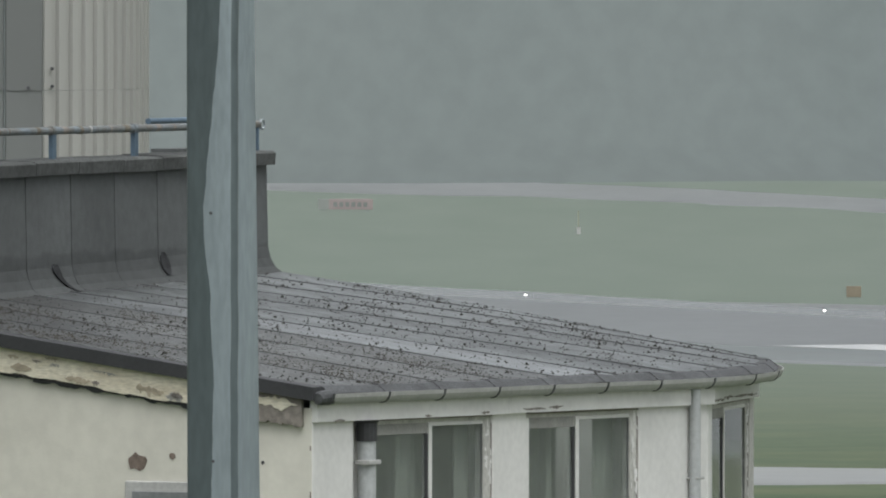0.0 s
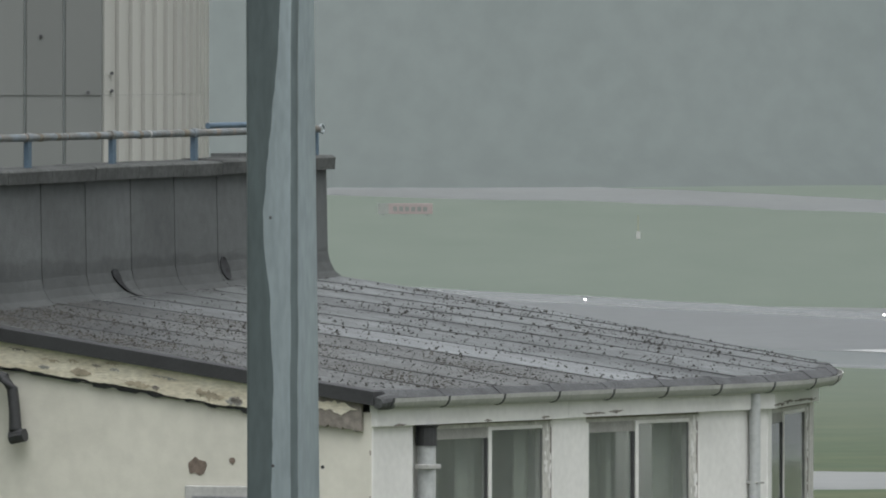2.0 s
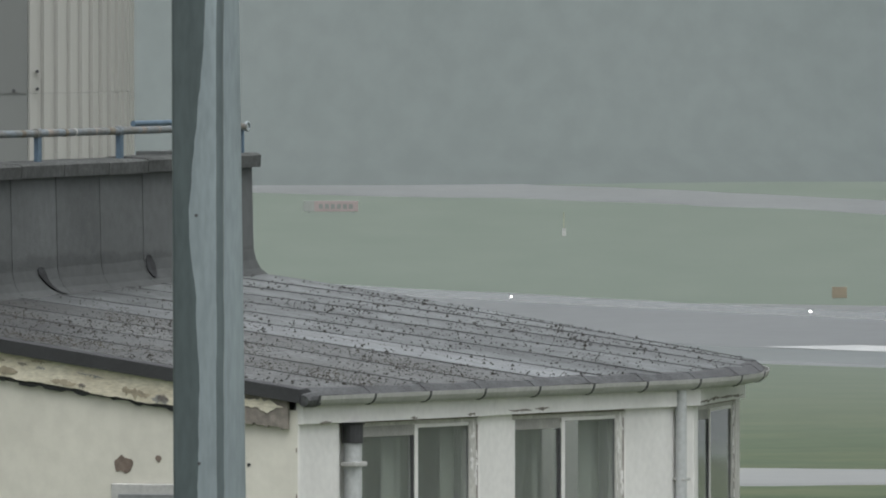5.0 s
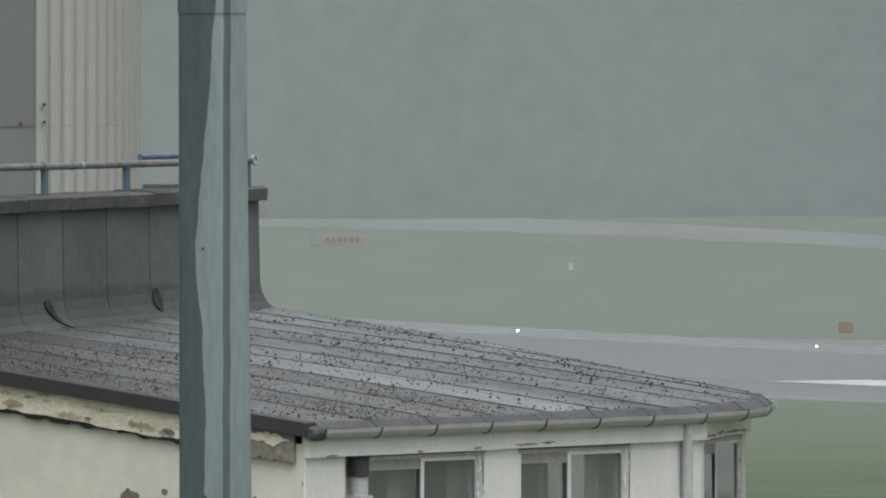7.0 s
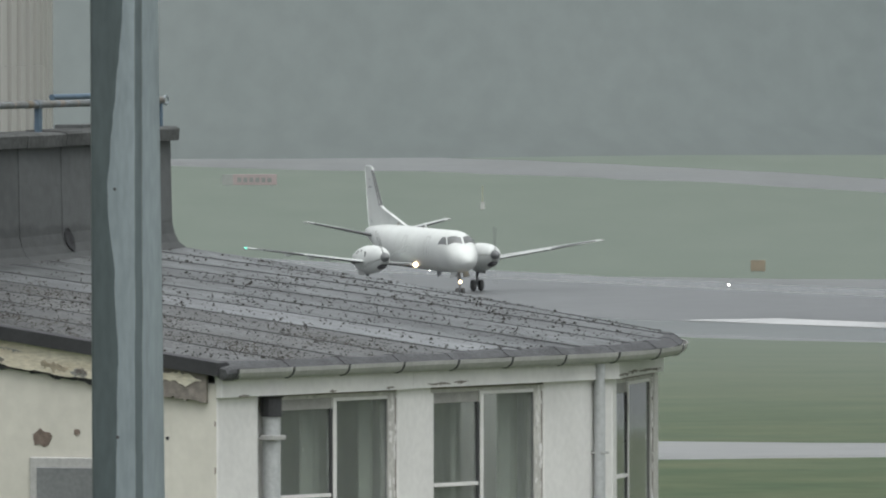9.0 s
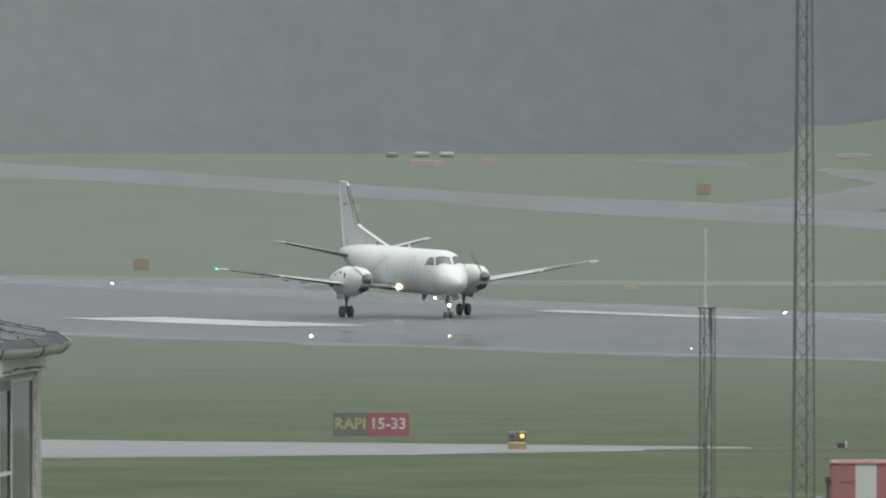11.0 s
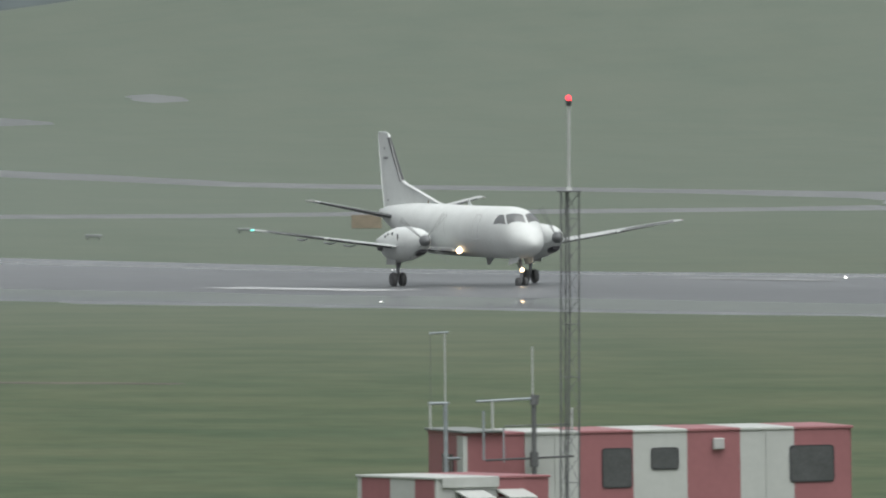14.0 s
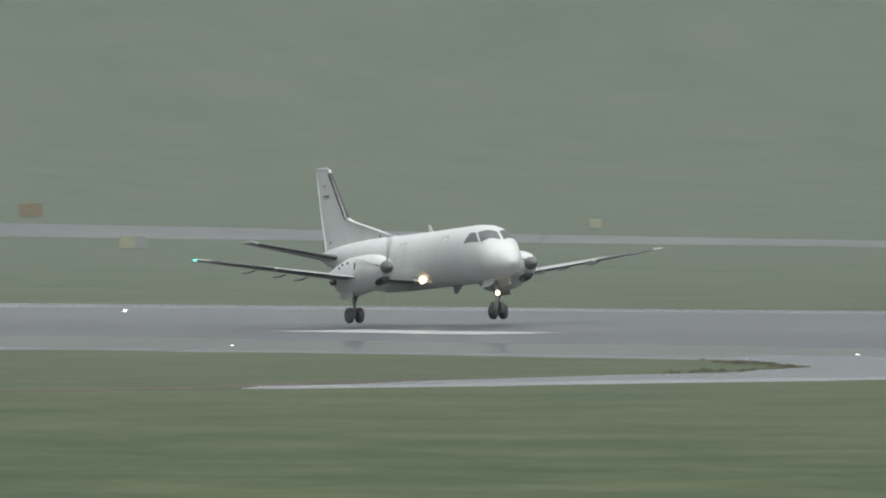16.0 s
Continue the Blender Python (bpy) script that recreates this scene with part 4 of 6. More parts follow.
# eaves flashing and half-round gutter, in lengths
RUN = [Vector((x, y, tip_rise(i / (len(EAVE) - 1)))) for i, (x, y, h) in enumerate(EAVE)]
NOR = [Vector((math.sin(h), -math.cos(h), 0)) for x, y, h in EAVE]
for i in range(0, len(RUN) - 3, 3):
    bm = bmesh.new()
    loops = []
    for j in range(i, i + 4):
        p, n = RUN[j] + Vector((0, 0, 0.014 * noise.noise(Vector((j * 1.7, 2, 0))) - .012)), NOR[j]
        tilt = 0.007 if j == i else 0.0
        loops.append([p + n * -0.05 + Vector((0, 0, .068)), p + n * 0.02 + Vector((0, 0, .062 + tilt)), p + n * (0.075 + tilt) + Vector((0, 0, .02)), p + n * (0.068 + tilt) + Vector((0, 0, .005)), p + n * 0.0 + Vector((0, 0, .045)), p + n * -0.05 + Vector((0, 0, .055))])
    rings(bm, loops)
    part("eaves_flashing", bm, M_PVCDARK, building, "dark grey lapped eaves flashing")
    bm = bmesh.new()
    loops = []
    for j in range(i, i + 4):
        p, n = RUN[j] + Vector((0, 0, 0.008)), NOR[j]
        arc = [p + n * (0.05 + 0.058 * math.cos(a)) + Vector((0, 0, -0.066 * math.sin(a))) for a in [math.pi * q / 8 for q in range(9)]]
        arc += [p + n * (0.05 + 0.052 * math.cos(a)) + Vector((0, 0, -0.06 * math.sin(a))) for a in [math.pi * (8 - q) / 8 for q in range(9)]]
        loops.append(arc)
    rings(bm, loops)
    part("gutter", bm, M_PVC, building, "grey half-round gutter length")
    # union, its dark colour imitating the curved shadow beside it
    bm = bmesh.new()
    d = Vector((-NOR[i].y, NOR[i].x, 0))
    loops = []
    for off in (-0.009, 0.009):
        p, n = RUN[i] + d * off + Vector((0, 0, 0.01)), NOR[i]
        loops.append([p + n * (0.05 + 0.064 * math.cos(a)) + Vector((0, 0, -0.073 * math.sin(a))) for a in [math.pi * q / 8 for q in range(9)]] + [p + n * (0.05 + 0.056 * math.cos(a)) + Vector((0, 0, -0.066 * math.sin(a))) for a in [math.pi * (8 - q) / 8 for q in range(9)]])
    rings(bm, loops)
    part("gutter_joint", bm, M_PVCDARK, building, "gutter union coloured dark for its shadow")
bm = bmesh.new()
tube(bm, [(-0.1, -0.12, -0.02), (-0.07, -0.12, -0.018), (0.06, -0.12, -0.012)], [0.035, 0.045, 0.05], 12)
part("gutter_end_cap", bm, M_PVCDARK, building)


def panel_between(bm, p, q, z0, z1, out, thick):
    """An upright plate from p to q in plan, set out from the wall line by out, thick inward."""
    d = (Vector(q) - Vector(p)).normalized()
    n = Vector((d.y, -d.x))
    a, b = Vector(p) + n * out, Vector(q) + n * out
    c, e = b - n * thick, a - n * thick
    lo = [(v.x, v.y, z0) for v in (a, b, c, e)]
    rings(bm, [lo, [(x, y, z1) for x, y, _ in lo]])
    return bm


def on(seg, u0, u1):
    """Two plan points on wall run seg, at metres u0 and u1 from its start."""
    p, q = Vector(WALL[seg]), Vector(WALL[seg + 1])
    d = (q - p).normalized()
    return tuple(p + d * u0), tuple(p + d * u1)


HEAD, SILL = -0.19, -2.1
LEN = [math.dist(a, b) for a, b in zip(WALL, WALL[1:])]
# fascia boards under the gutter, then wall, window by window
for seg, cuts in ((0, (0.0, 2.6, LEN[0] + 0.03)), (1, (0.0, 0.22, LEN[1])), (2, (0.0, LEN[2])), (3, (0.0, LEN[3]))):
    for c0, c1 in zip(cuts, cuts[1:]):
        p, q = on(seg, c0 + 0.004, c1)
        part("fascia_board", panel_between(bmesh.new(), p, q, -0.168 + 0.004 * (c0 > 0), 0.03, 0.035, 0.05), M_WHITE, building, "white painted fascia board")


def pillar(seg, u0, u1, z0=FLOOR, z1=-0.165, mat=None, name="wall_pier", out=0.0):
    p, q = on(seg, u0, u1)
    bm = panel_between(bmesh.new(), p, q, z0, z1, out, 0.26)
    bmesh.ops.bevel(bm, geom=[e for e in bm.edges if abs(e.verts[0].co.z - e.verts[1].co.z) > 1], offset=0.012, segments=1, affect="EDGES")
    return part(name, bm, mat or M_WHITE, building)


def flakes(bm, p, q, z0, z1, out, seed, n=26):
    """Ragged slivers of lifted paint along an upright edge."""
    r = random.Random(seed)
    d = (Vector(q) - Vector(p)).normalized()
    nn = Vector((d.y, -d.x))
    for _ in range(n):
        u, z = r.random(), r.uniform(z0, z1)
        c = Vector(p).lerp(Vector(q), u) + nn * (out + 0.003)
        w, h = r.uniform(.004, .012), r.uniform(.01, .04)
        vs = [bm.verts.new((c.x + d.x * x * w + nn.x * o, c.y + d.y * x * w + nn.y * o, z + y * h)) for x, y, o in ((-1, -.6, 0), (.7, -1, .005), (1, .5, .003), (-.4, 1, 0))]
        bm.faces.new(vs)


def window(seg, u0, u1, casement, bar_z, seed):
    """A timber window: frame, opening casement with a bar, fixed light; the pane behind."""
    w = thing("window_unit")
    w.parent = building
    mu = u0 + (u1 - u0) * casement

    def bar(name, a, b, z0, z1, out, mat=M_WHITE, thick=0.05, label=""):
        p, q = on(seg, a, b)
        return part(name, panel_between(bmesh.new(), p, q, z0, z1, out, thick), mat, w, label)

    bar("frame_head", u0, u1, HEAD - 0.012, HEAD + 0.03, -0.016, M_FLAKE)
    bar("frame_jamb", u0, u0 + 0.05, SILL, HEAD - 0.013, -0.012)
    bar("frame_jamb", u1 - 0.11, u1, SILL, HEAD - 0.013, -0.012, M_FLAKE, 0.06, "flaking weathered timber jamb")
    bar("mullion", mu - 0.022, mu + 0.022, SILL, HEAD - 0.013, -0.010)
    bar("casement_head", u0 + 0.052, mu - 0.024, HEAD - 0.078, HEAD - 0.013, -0.02, M_GREYRAIL, label="weathered grey casement rail")
    bar("light_head", mu + 0.024, u1 - 0.112, HEAD - 0.034, HEAD - 0.013, -0.014)
    bar("casement_bar", u0 + 0.052, mu - 0.06, bar_z - 0.011, bar_z + 0.011, -0.006, thick=0.03)
    bar("sill", u0 - 0.03, u1 + 0.03, SILL - 0.06, SILL - 0.001, 0.05, thick=0.2)
    bar("glazing_seal", mu - 0.06, mu - 0.0225, SILL, HEAD - 0.079, -0.016, M_BLACK, 0.006, "dark glazing seal")
    bar("glazing_seal", u1 - 0.12, u1 - 0.1115, SILL, HEAD - 0.038, -0.02, M_BOOT, 0.003, "dark glazing seal")
    bar("frame_gap", u1 - 0.012, u1 - 0.001, SILL, HEAD - 0.03, -0.008, M_FLAKEDARK, 0.01, "dark gap beside the frame")
    # dark strip in place of the shadow line under the fascia
    bar("head_gap", u0, u1, HEAD + 0.012, HEAD + 0.024, -0.004, M_FLAKEDARK, 0.01, "dark strip for the shade under the fascia")
    bm = bmesh.new()
    p, q = on(seg, u1 - 0.1, u1 - 0.015)
    flakes(bm, p, q, SILL, HEAD, -0.011, seed, 60)
    tagged(part("paint_flake", bm, M_WHITE, w, "curled flakes of white paint"), kind="stuff")
    for a, b, z0, z1 in ((u0 + .051, mu - .061, bar_z + .012, HEAD - .079), (u0 + .051, mu - .061, SILL, bar_z - .012), (mu + .023, u1 - .111, SILL, HEAD - .035)):
        g = bar("pane", a, b, z0, z1, -0.024, M_PANE, 0.006, "reflecting window pane")
        g.visible_shadow = False
    return w


pillar(0, 0.0, 0.56)
pillar(0, 0.56, 0.83, out=-0.05, name="pipe_recess")
pillar(0, 2.45, 2.92)
pillar(0, 4.48, LEN[0])
pillar(0, 0.83, 2.45, FLOOR, SILL - 0.06, name="wall_panel")
pillar(0, 2.92, 4.48, FLOOR, SILL - 0.06, name="wall_panel")
pillar(1, 0.02, 0.22)
pillar(1, 0.22, LEN[1] - .22, FLOOR, SILL - 0.06, name="wall_panel")
pillar(1, LEN[1] - .22, LEN[1], mat=M_FLAKE)
pillar(2, 0.0, LEN[2])
pillar(3, 0.0, LEN[3])
window(0, 0.83, 2.45, 0.485, -0.81, 1)
window(0, 2.92, 4.48, 0.46, -0.785, 2)
window(1, 0.22, LEN[1] - .22, 0.36, -0.80, 3)
# room behind the windows
part("room_back_wall", boxm((0.25, 2.6, -2.6), (8.6, 2.7, -0.02)), M_ROOM, building)
part("room_floor", boxm((0.25, 0.27, -2.7), (8.6, 2.6, -2.6)), M_ROOM, building)
part("room_ceiling", boxm((0.2, 0.05, -0.14), (5.35, 2.7, -0.1)), M_ROOM, building)
part("room_ceiling", boxm((5.354, 0.95, -0.14), (7.4, 2.7, -0.1)), M_ROOM, building)


def curtain(x0, x1, y, seed):
    r = random.Random(seed)
    bm = bmesh.new()
    n = int((x1 - x0) / 0.03)
    ph = [r.uniform(0, 6) for _ in range(3)]
    top = []
    for i in range(n + 1):
        x = x0 + (x1 - x0) * i / n
        yy = y + 0.02 * math.sin(i * 0.9 + ph[0]) + 0.012 * math.sin(i * 0.37 + ph[1])
        top.append([(x, yy, -2.2), (x, yy, -0.2)])
    rings(bm, top, cap=False, closed=False)
    part("curtain", bm, M_CURTAIN, building, "pale hanging curtain behind glass")


curtain(1.36, 1.66, 0.1, 1)
curtain(2.1, 2.33, 0.09, 2)
curtain(2.0, 2.3, 0.4, 3)
curtain(4.12, 4.37, 0.1, 4)
curtain(3.5, 3.64, 0.16, 5)
curtain(3.95, 4.3, 0.5, 8)
curtain(1.0, 1.2, 0.14, 9)
curtain(0.7, 2.75, 1.3, 6)
curtain(2.8, 5.3, 1.4, 7)
bm = bmesh.new()
rings(bm, [[(6.9, 0.9, z), (7.3, 1.2, z), (7.3, 1.22, z), (6.9, 0.92, z)] for z in (-2.2, -0.2)])
part("curtain", bm, M_CURTAIN, building, "pale hanging curtain behind glass")
# plain boxes added as a pale and a dark blotch behind the glass
part("window_table", boxm((2.95, 0.5, -1.35), (3.5, 0.9, -0.95), .03), M_ROOM, building)
part("window_cabinet", boxm((0.9, 0.5, -1.6), (1.2, 0.9, -0.75), .03), M_DARKGREY, building)

# lifted and worn paint on the fascia and at the corner
rnd = random.Random(21)
for seg, u, z, w in ((0, 1.5, -.155, .05), (0, 2.28, -.15, .06), (0, 2.95, -.14, .16), (0, 3.25, -.135, .1), (0, 0.3, -.16, .09), (0, 5.2, -.1, .05), (1, .3, -.14, .3), (1, .75, -.13, .25), (1, 1.4, -.135, .4), (1, 1.9, -.14, .25)):
    p, q = on(seg, u - w, u + w)
    bm = bmesh.new()
    n = 14
    d = (Vector(q) - Vector(p))
    nn = Vector((d.y, -d.x)).normalized() * 0.0375
    lo, hi = [], []
    for k in range(n + 1):
        c = Vector(p) + d * k / n + nn
        h = 0.012 * math.sin(math.pi * k / n) * rnd.uniform(.2, 1.2)
        m = z + 0.012 * noise.noise(Vector((c.x * 9, seg, 0)))
        lo.append((c.x, c.y, m - h - .002))
        hi.append((c.x, c.y, m + h * .6))
    rings(bm, [lo, hi], cap=False, closed=False)
    part("worn_paint_patch", bm, M_FLAKEDARK, building, "bare timber where white paint has lifted")
for z, h in ((-.33, .015), (-.62, .02), (-.85, .04), (-1.0, .02), (-1.3, .05)):
    bm = panel_between(bmesh.new(), (-0.05, -0.042), (-0.05, -0.05), z - h, z + h, 0.005, 0.004)
    part("corner_crack", bm, M_BROWN, building, "brown crack down the wall corner")

# pipes on the front
bm = bmesh.new()
tube(bm, [(0.635, -0.08, FLOOR), (0.635, -0.08, -0.29)], 0.056, 14)
pipe = part("soil_pipe", bm, M_PIPE, building, "grey soil vent pipe", smooth=True)
bm = bmesh.new()
tube(bm, [(0.635, -0.08, -0.30), (0.635, -0.08, -0.185), (0.635, -0.08, -0.17)], [0.066, 0.066, 0.085], 14)
part("vent_cap", bm, M_BLACK, pipe, "black vent cap")
part("pipe_bracket", boxm((0.55, -0.145, -0.445), (0.71, -0.04, -0.415), 0.004), M_PVC, pipe)
bm = bmesh.new()
tube(bm, [(5.13, -0.1, FLOOR), (5.13, -0.1, -0.06)], 0.036, 12)
pipe = part("downpipe", bm, M_PIPE, building, "grey rainwater downpipe", smooth=True)
for z in (-0.63, -2.2):
    part("pipe_bracket", boxm((5.1, -0.135, z - .008), (5.2, -0.05, z + .008), 0.003), M_PVC, pipe)

# side wall, with a window head, flaked patches and a stained board under the roof's edge
bm = bmesh.new()
rings(bm, [[(x, 0.262, FLOOR), (x, 0.262, -0.16), (x, 6.5, 0.72), (x, 6.5, FLOOR)] for x in (-0.05, 0.2)])
part("side_wall", bm, M_RENDER, building, "cream rendered side wall")
part("side_corner", panel_between(bmesh.new(), (-0.05, 0.26), (-0.05, -0.05), FLOOR, -0.08, 0.003, 0.05), M_RENDER, building, "stained wall corner")


def blob(y, z, ry, rz, out, mat, name, label, seed, n=13):
    r = random.Random(seed)
    bm = bmesh.new()
    ring = [(-0.05 - out, y + ry * math.cos(2 * math.pi * k / n) * r.uniform(.6, 1.1), z + rz * math.sin(2 * math.pi * k / n) * r.uniform(.6, 1.1)) for k in range(n)]
    rings(bm, [ring, [(x + 0.004, yy, zz) for x, yy, zz in ring]])
    part(name, bm, mat, building, label)


blob(1.18, -0.43, 0.078, 0.062, 0.004, M_BROWN, "flaked_patch", "brown patch where render has fallen", 3)
blob(0.925, -0.392, 0.024, 0.024, 0.004, M_BROWN, "flaked_patch", "small brown patch where render has fallen", 5)
blob(0.29, -0.423, 0.014, 0.013, 0.004, M_BLACK, "wall_hole", "small dark hole in the wall", 6)
part("vent_surround", boxm((-0.075, 0.45, -1.0), (-0.052, 1.25, -0.548), 0.006), M_PVC, building, "grey panel surround on the wall")
part("vent_panel", boxm((-0.085, 0.5, -1.0), (-0.0765, 1.195, -0.612), 0.003), M_METAL, building)


def edge_z(y):
    return 0.052 + 0.141 * y


def strip(name, y0, y1, lo, hi, x0, x1, mat, label, rag=0.0, seed=0, n=40):
    """A board along the roof's slanting edge; rag roughens its lower edge."""
    r = random.Random(seed)
    bm = bmesh.new()
    loops = []
    d = 0.0
    for i in range(n + 1):
        y = y0 + (y1 - y0) * i / n
        if i % 3 == 0 or r.random() < .3:
            d = r.uniform(-rag, rag)
        zt, zb = edge_z(y) + hi, edge_z(y) + lo + d
        if name == "verge_patch":
            m, half = (zt + zb) / 2, (zt - zb) / 2 * math.sin(math.pi * (i + .3) / (n + .6)) * r.uniform(.4, 1.2)
            zt, zb = m + abs(half) + .001, m - abs(half) - .001
        loops.append([(x0, y, zb), (x0, y, zt), (x1, y, zt), (x1, y, zb)])
    rings(bm, loops)
    part(name, bm, mat, building, label)


strip("verge_trim", -0.1, 4.6, -0.072, 0.012, -0.125, 0.02, M_BLACK, "black verge trim along the roof edge")
strip("verge_board", 0.36, 4.6, -0.228, -0.073, -0.09, -0.06, M_STAIN, "stained flaking cream board under the verge", 0.009, 2, 120)
strip("verge_board_end", 0.0, 0.356, -0.25, -0.073, -0.088, -0.06, M_FLAKEDARK, "bare brown broken end of the verge board", 0.01, 12, 30)
strip("verge_patch", 0.03, 0.34, -0.17, -0.085, -0.0945, -0.0885, M_STAIN, "flake of cream paint on bare timber", 0.02, 15, 14)
# black strips stand in for the shadowed gap below the board
strip("verge_gap", 0.3, 1.9, -0.252, -0.2, -0.075, -0.052, M_BLACK, "black strip for the ragged shadowed gap below the verge board", 0.012, 8, 60)
strip("verge_gap", 1.9, 4.6, -0.24, -0.2, -0.075, -0.052, M_BLACK, "black strip for the shadowed gap below the verge board", 0.012, 9, 70)
strip("verge_patch", 1.9, 2.05, -0.215, -0.15, -0.0945, -0.0905, M_TANBOARD, "damp tan patch on the board", 0.012, 6, 8)
strip("verge_patch", 2.6, 2.9, -0.2, -0.12, -0.0945, -0.0905, M_BROWN, "bare patch on the board", 0.02, 7, 10)
rnd = random.Random(31)
for i in range(34):
    y = 0.38 + i * 0.125 + rnd.uniform(-.08, .08)
    low = rnd.random() < 0.6
    z = rnd.uniform(-.228, -.2) if low else rnd.uniform(-.18, -.1)
    h = rnd.uniform(.02, .055) if low else rnd.uniform(.008, .02)
    strip("verge_patch", y, y + rnd.uniform(.05, .22), z, z + h, -0.094, -0.0905, (M_FLAKEDARK, M_TANBOARD, M_TANBOARD, M_GREYRAIL)[i % 4], "bare weathered patch on the board", 0.012, i, 22)
bm = bmesh.new()
tube(bm, [(-0.1, 2.72, -0.02), (-0.13, 2.64, 0.1), (-0.14, 2.56, 0.13), (-0.14, 2.49, 0.11), (-0.13, 2.44, 0.04), (-0.13, 2.425, -0.1), (-0.13, 2.42, -0.21), (-0.13, 2.4, -0.25)], [0.036] * 6 + [0.042, 0.05], 10)
neck = part("swan_neck_pipe", bm, M_BLACK, building, "black swan-neck rainwater pipe", smooth=True)
bm = bmesh.new()
tube(bm, [(-0.13, 2.45, -0.262), (-0.13, 2.35, -0.245)], [0.045, 0.042], 10)
part("pipe_shoe", bm, M_BLACK, neck)

# parapet at the top of the roof: felt sheets with upright seams, cove, copings
PD = (RIDGE1 - RIDGE0)
PD = Vector((PD.x, PD.y, 0))
PL = PD.length
PD.normalize()
PN = Vector((PD.y, -PD.x, 0))


def par(u, out, z):
    p = RIDGE0 + PD * u + PN * out
    return Vector((p.x, p.y, z))


def coping_lift(u):
    """Raises the parapet's top along its length to fit the camera's view."""
    return -0.012 + 0.006 * u


def cove_foot(u):
    return 0.485 + 0.14 * max(0, min(1, u / PL)) + 0.01 * noise.noise(Vector((u, 0, 0)))


def cove_out(h):
    """How far the felt cove stands out at a height above its foot."""
    return between([(-.02, 0.15), (.01, 0.105), (.045, 0.06), (.1, 0.03), (.17, 0.012)], h)


edges = [-3.0, -2.2, -1.4, -0.62, 0.18, 0.98, 1.78, 2.53, 3.3, 4.05, 4.79, 5.55, 6.3, PL + 0.07]
for u0, u1 in zip(edges, edges[1:]):
    bm = bmesh.new()
    loops = []
    for u in (u0 + 0.004, u0 + 0.012, (u0 + u1) / 2, u1 - 0.002):
        zb = cove_foot(u)
        lip = 0.004 if u < u0 + 0.02 else 0.0
        prof = [(cove_out(h), zb + h) for h in (-.02, .01, .045, .1)] + [(0.012 + lip, zb + .17), (0.0 + lip, 1.3 + coping_lift(u)), (-0.2, 1.3 + coping_lift(u)), (-0.2, zb - .2), (0.1, zb - .2)]
        loops.append([par(u, o, z) for o, z in prof])
    rings(bm, loops)
    part("parapet_sheet", bm, M_FELT, building, "grey felted parapet face")
cop = [-3.0, -2.1, -1.2, -0.35, 0.4, 1.13, 1.86, 2.6, 3.33, 4.1, 4.78, 5.5, 6.2, PL + 0.1]
for u0, u1 in zip(cop, cop[1:]):
    bm = bmesh.new()
    jig = 0.009 * noise.noise(Vector((u0 * 7, 1, 0)))
    loops = [[par(u, o, z + jig + coping_lift(u)) for o, z in ((0.05, 1.298), (0.055, 1.375), (0.03, 1.39), (-0.24, 1.398), (-0.25, 1.3), (0.02, 1.3))] for u in (u0 + 0.006, u1 - 0.006)]
    rings(bm, loops)
    part("coping", bm, M_COPE, building, "grey coping length")


def torn_flap(spine, widths):
    """A dark tear in the felt that follows the cove; spine points are (along, height)."""
    bm = bmesh.new()
    lo, hi = [], []
    for (u, z), w in zip(spine, widths):
        o = cove_out(z - cove_foot(u)) + 0.012
        lo.append(par(u - w, o, z))
        hi.append(par(u + w, o + 0.004, z))
    back = [[v - PN * 0.03 for v in row] for row in (hi, lo)]
    rings(bm, [list(q) for q in zip(lo, hi, back[0], back[1])])
    part("torn_felt_flap", bm, M_TEAR, building, "dark torn flap in the felt")


torn_flap([(4.86, 0.785), (4.865, 0.76), (4.87, 0.72), (4.87, 0.685), (4.865, 0.655), (4.86, 0.64)], [0.012, 0.05, 0.068, 0.062, 0.04, 0.008])
torn_flap([(3.0, 0.735), (3.0, 0.72), (3.01, 0.69), (3.03, 0.66), (3.07, 0.62), (3.12, 0.585), (3.17, 0.565)], [0.02, 0.045, 0.055, 0.04, 0.028, 0.022, 0.01])
bm = bmesh.new()
tube(bm, [par(3.17, cove_out(0.565 - cove_foot(3.17)) + 0.004, 0.565), par(3.3, 0.135, 0.545), par(3.4, 0.15, 0.54)], [0.006, 0.007, 0.003], 6)
part("felt_lap", bm, M_TEAR, building)
part("inner_parapet", panel_between(bmesh.new(), tuple(par(7.2, -0.8, 0).xy), tuple(par(8.3, -0.8, 0).xy), 0.6, 1.42, 0, 0.2), M_FELT, building, "dark inner parapet behind")
part("roof_deck", panel_between(bmesh.new(), tuple(par(-3.0, -0.2, 0).xy), tuple(par(PL, -0.2, 0).xy), 0.5, 0.62, 0, 4.0), M_FELT, building)

# hand rail on the parapet
rail = tagged(thing("hand_rail", BLD), "weathered tubular steel hand rail on a parapet", "hand rail")
bm = bmesh.new()
tube(bm, [par(-2.5, -0.1, 1.585), par(6.2, -0.1, 1.585), par(6.66, -0.03, 1.59)], 0.024, 12)
part("top_rail", bm, M_RUSTY, rail, "rust-spotted galvanised rail", smooth=True)
bm = bmesh.new()
tube(bm, [par(7.15, -1.0, 1.6), par(8.9, -0.95, 1.6)], 0.02, 12)
part("rear_rail", bm, M_BLUE, rail, "blue-grey painted rail", smooth=True)
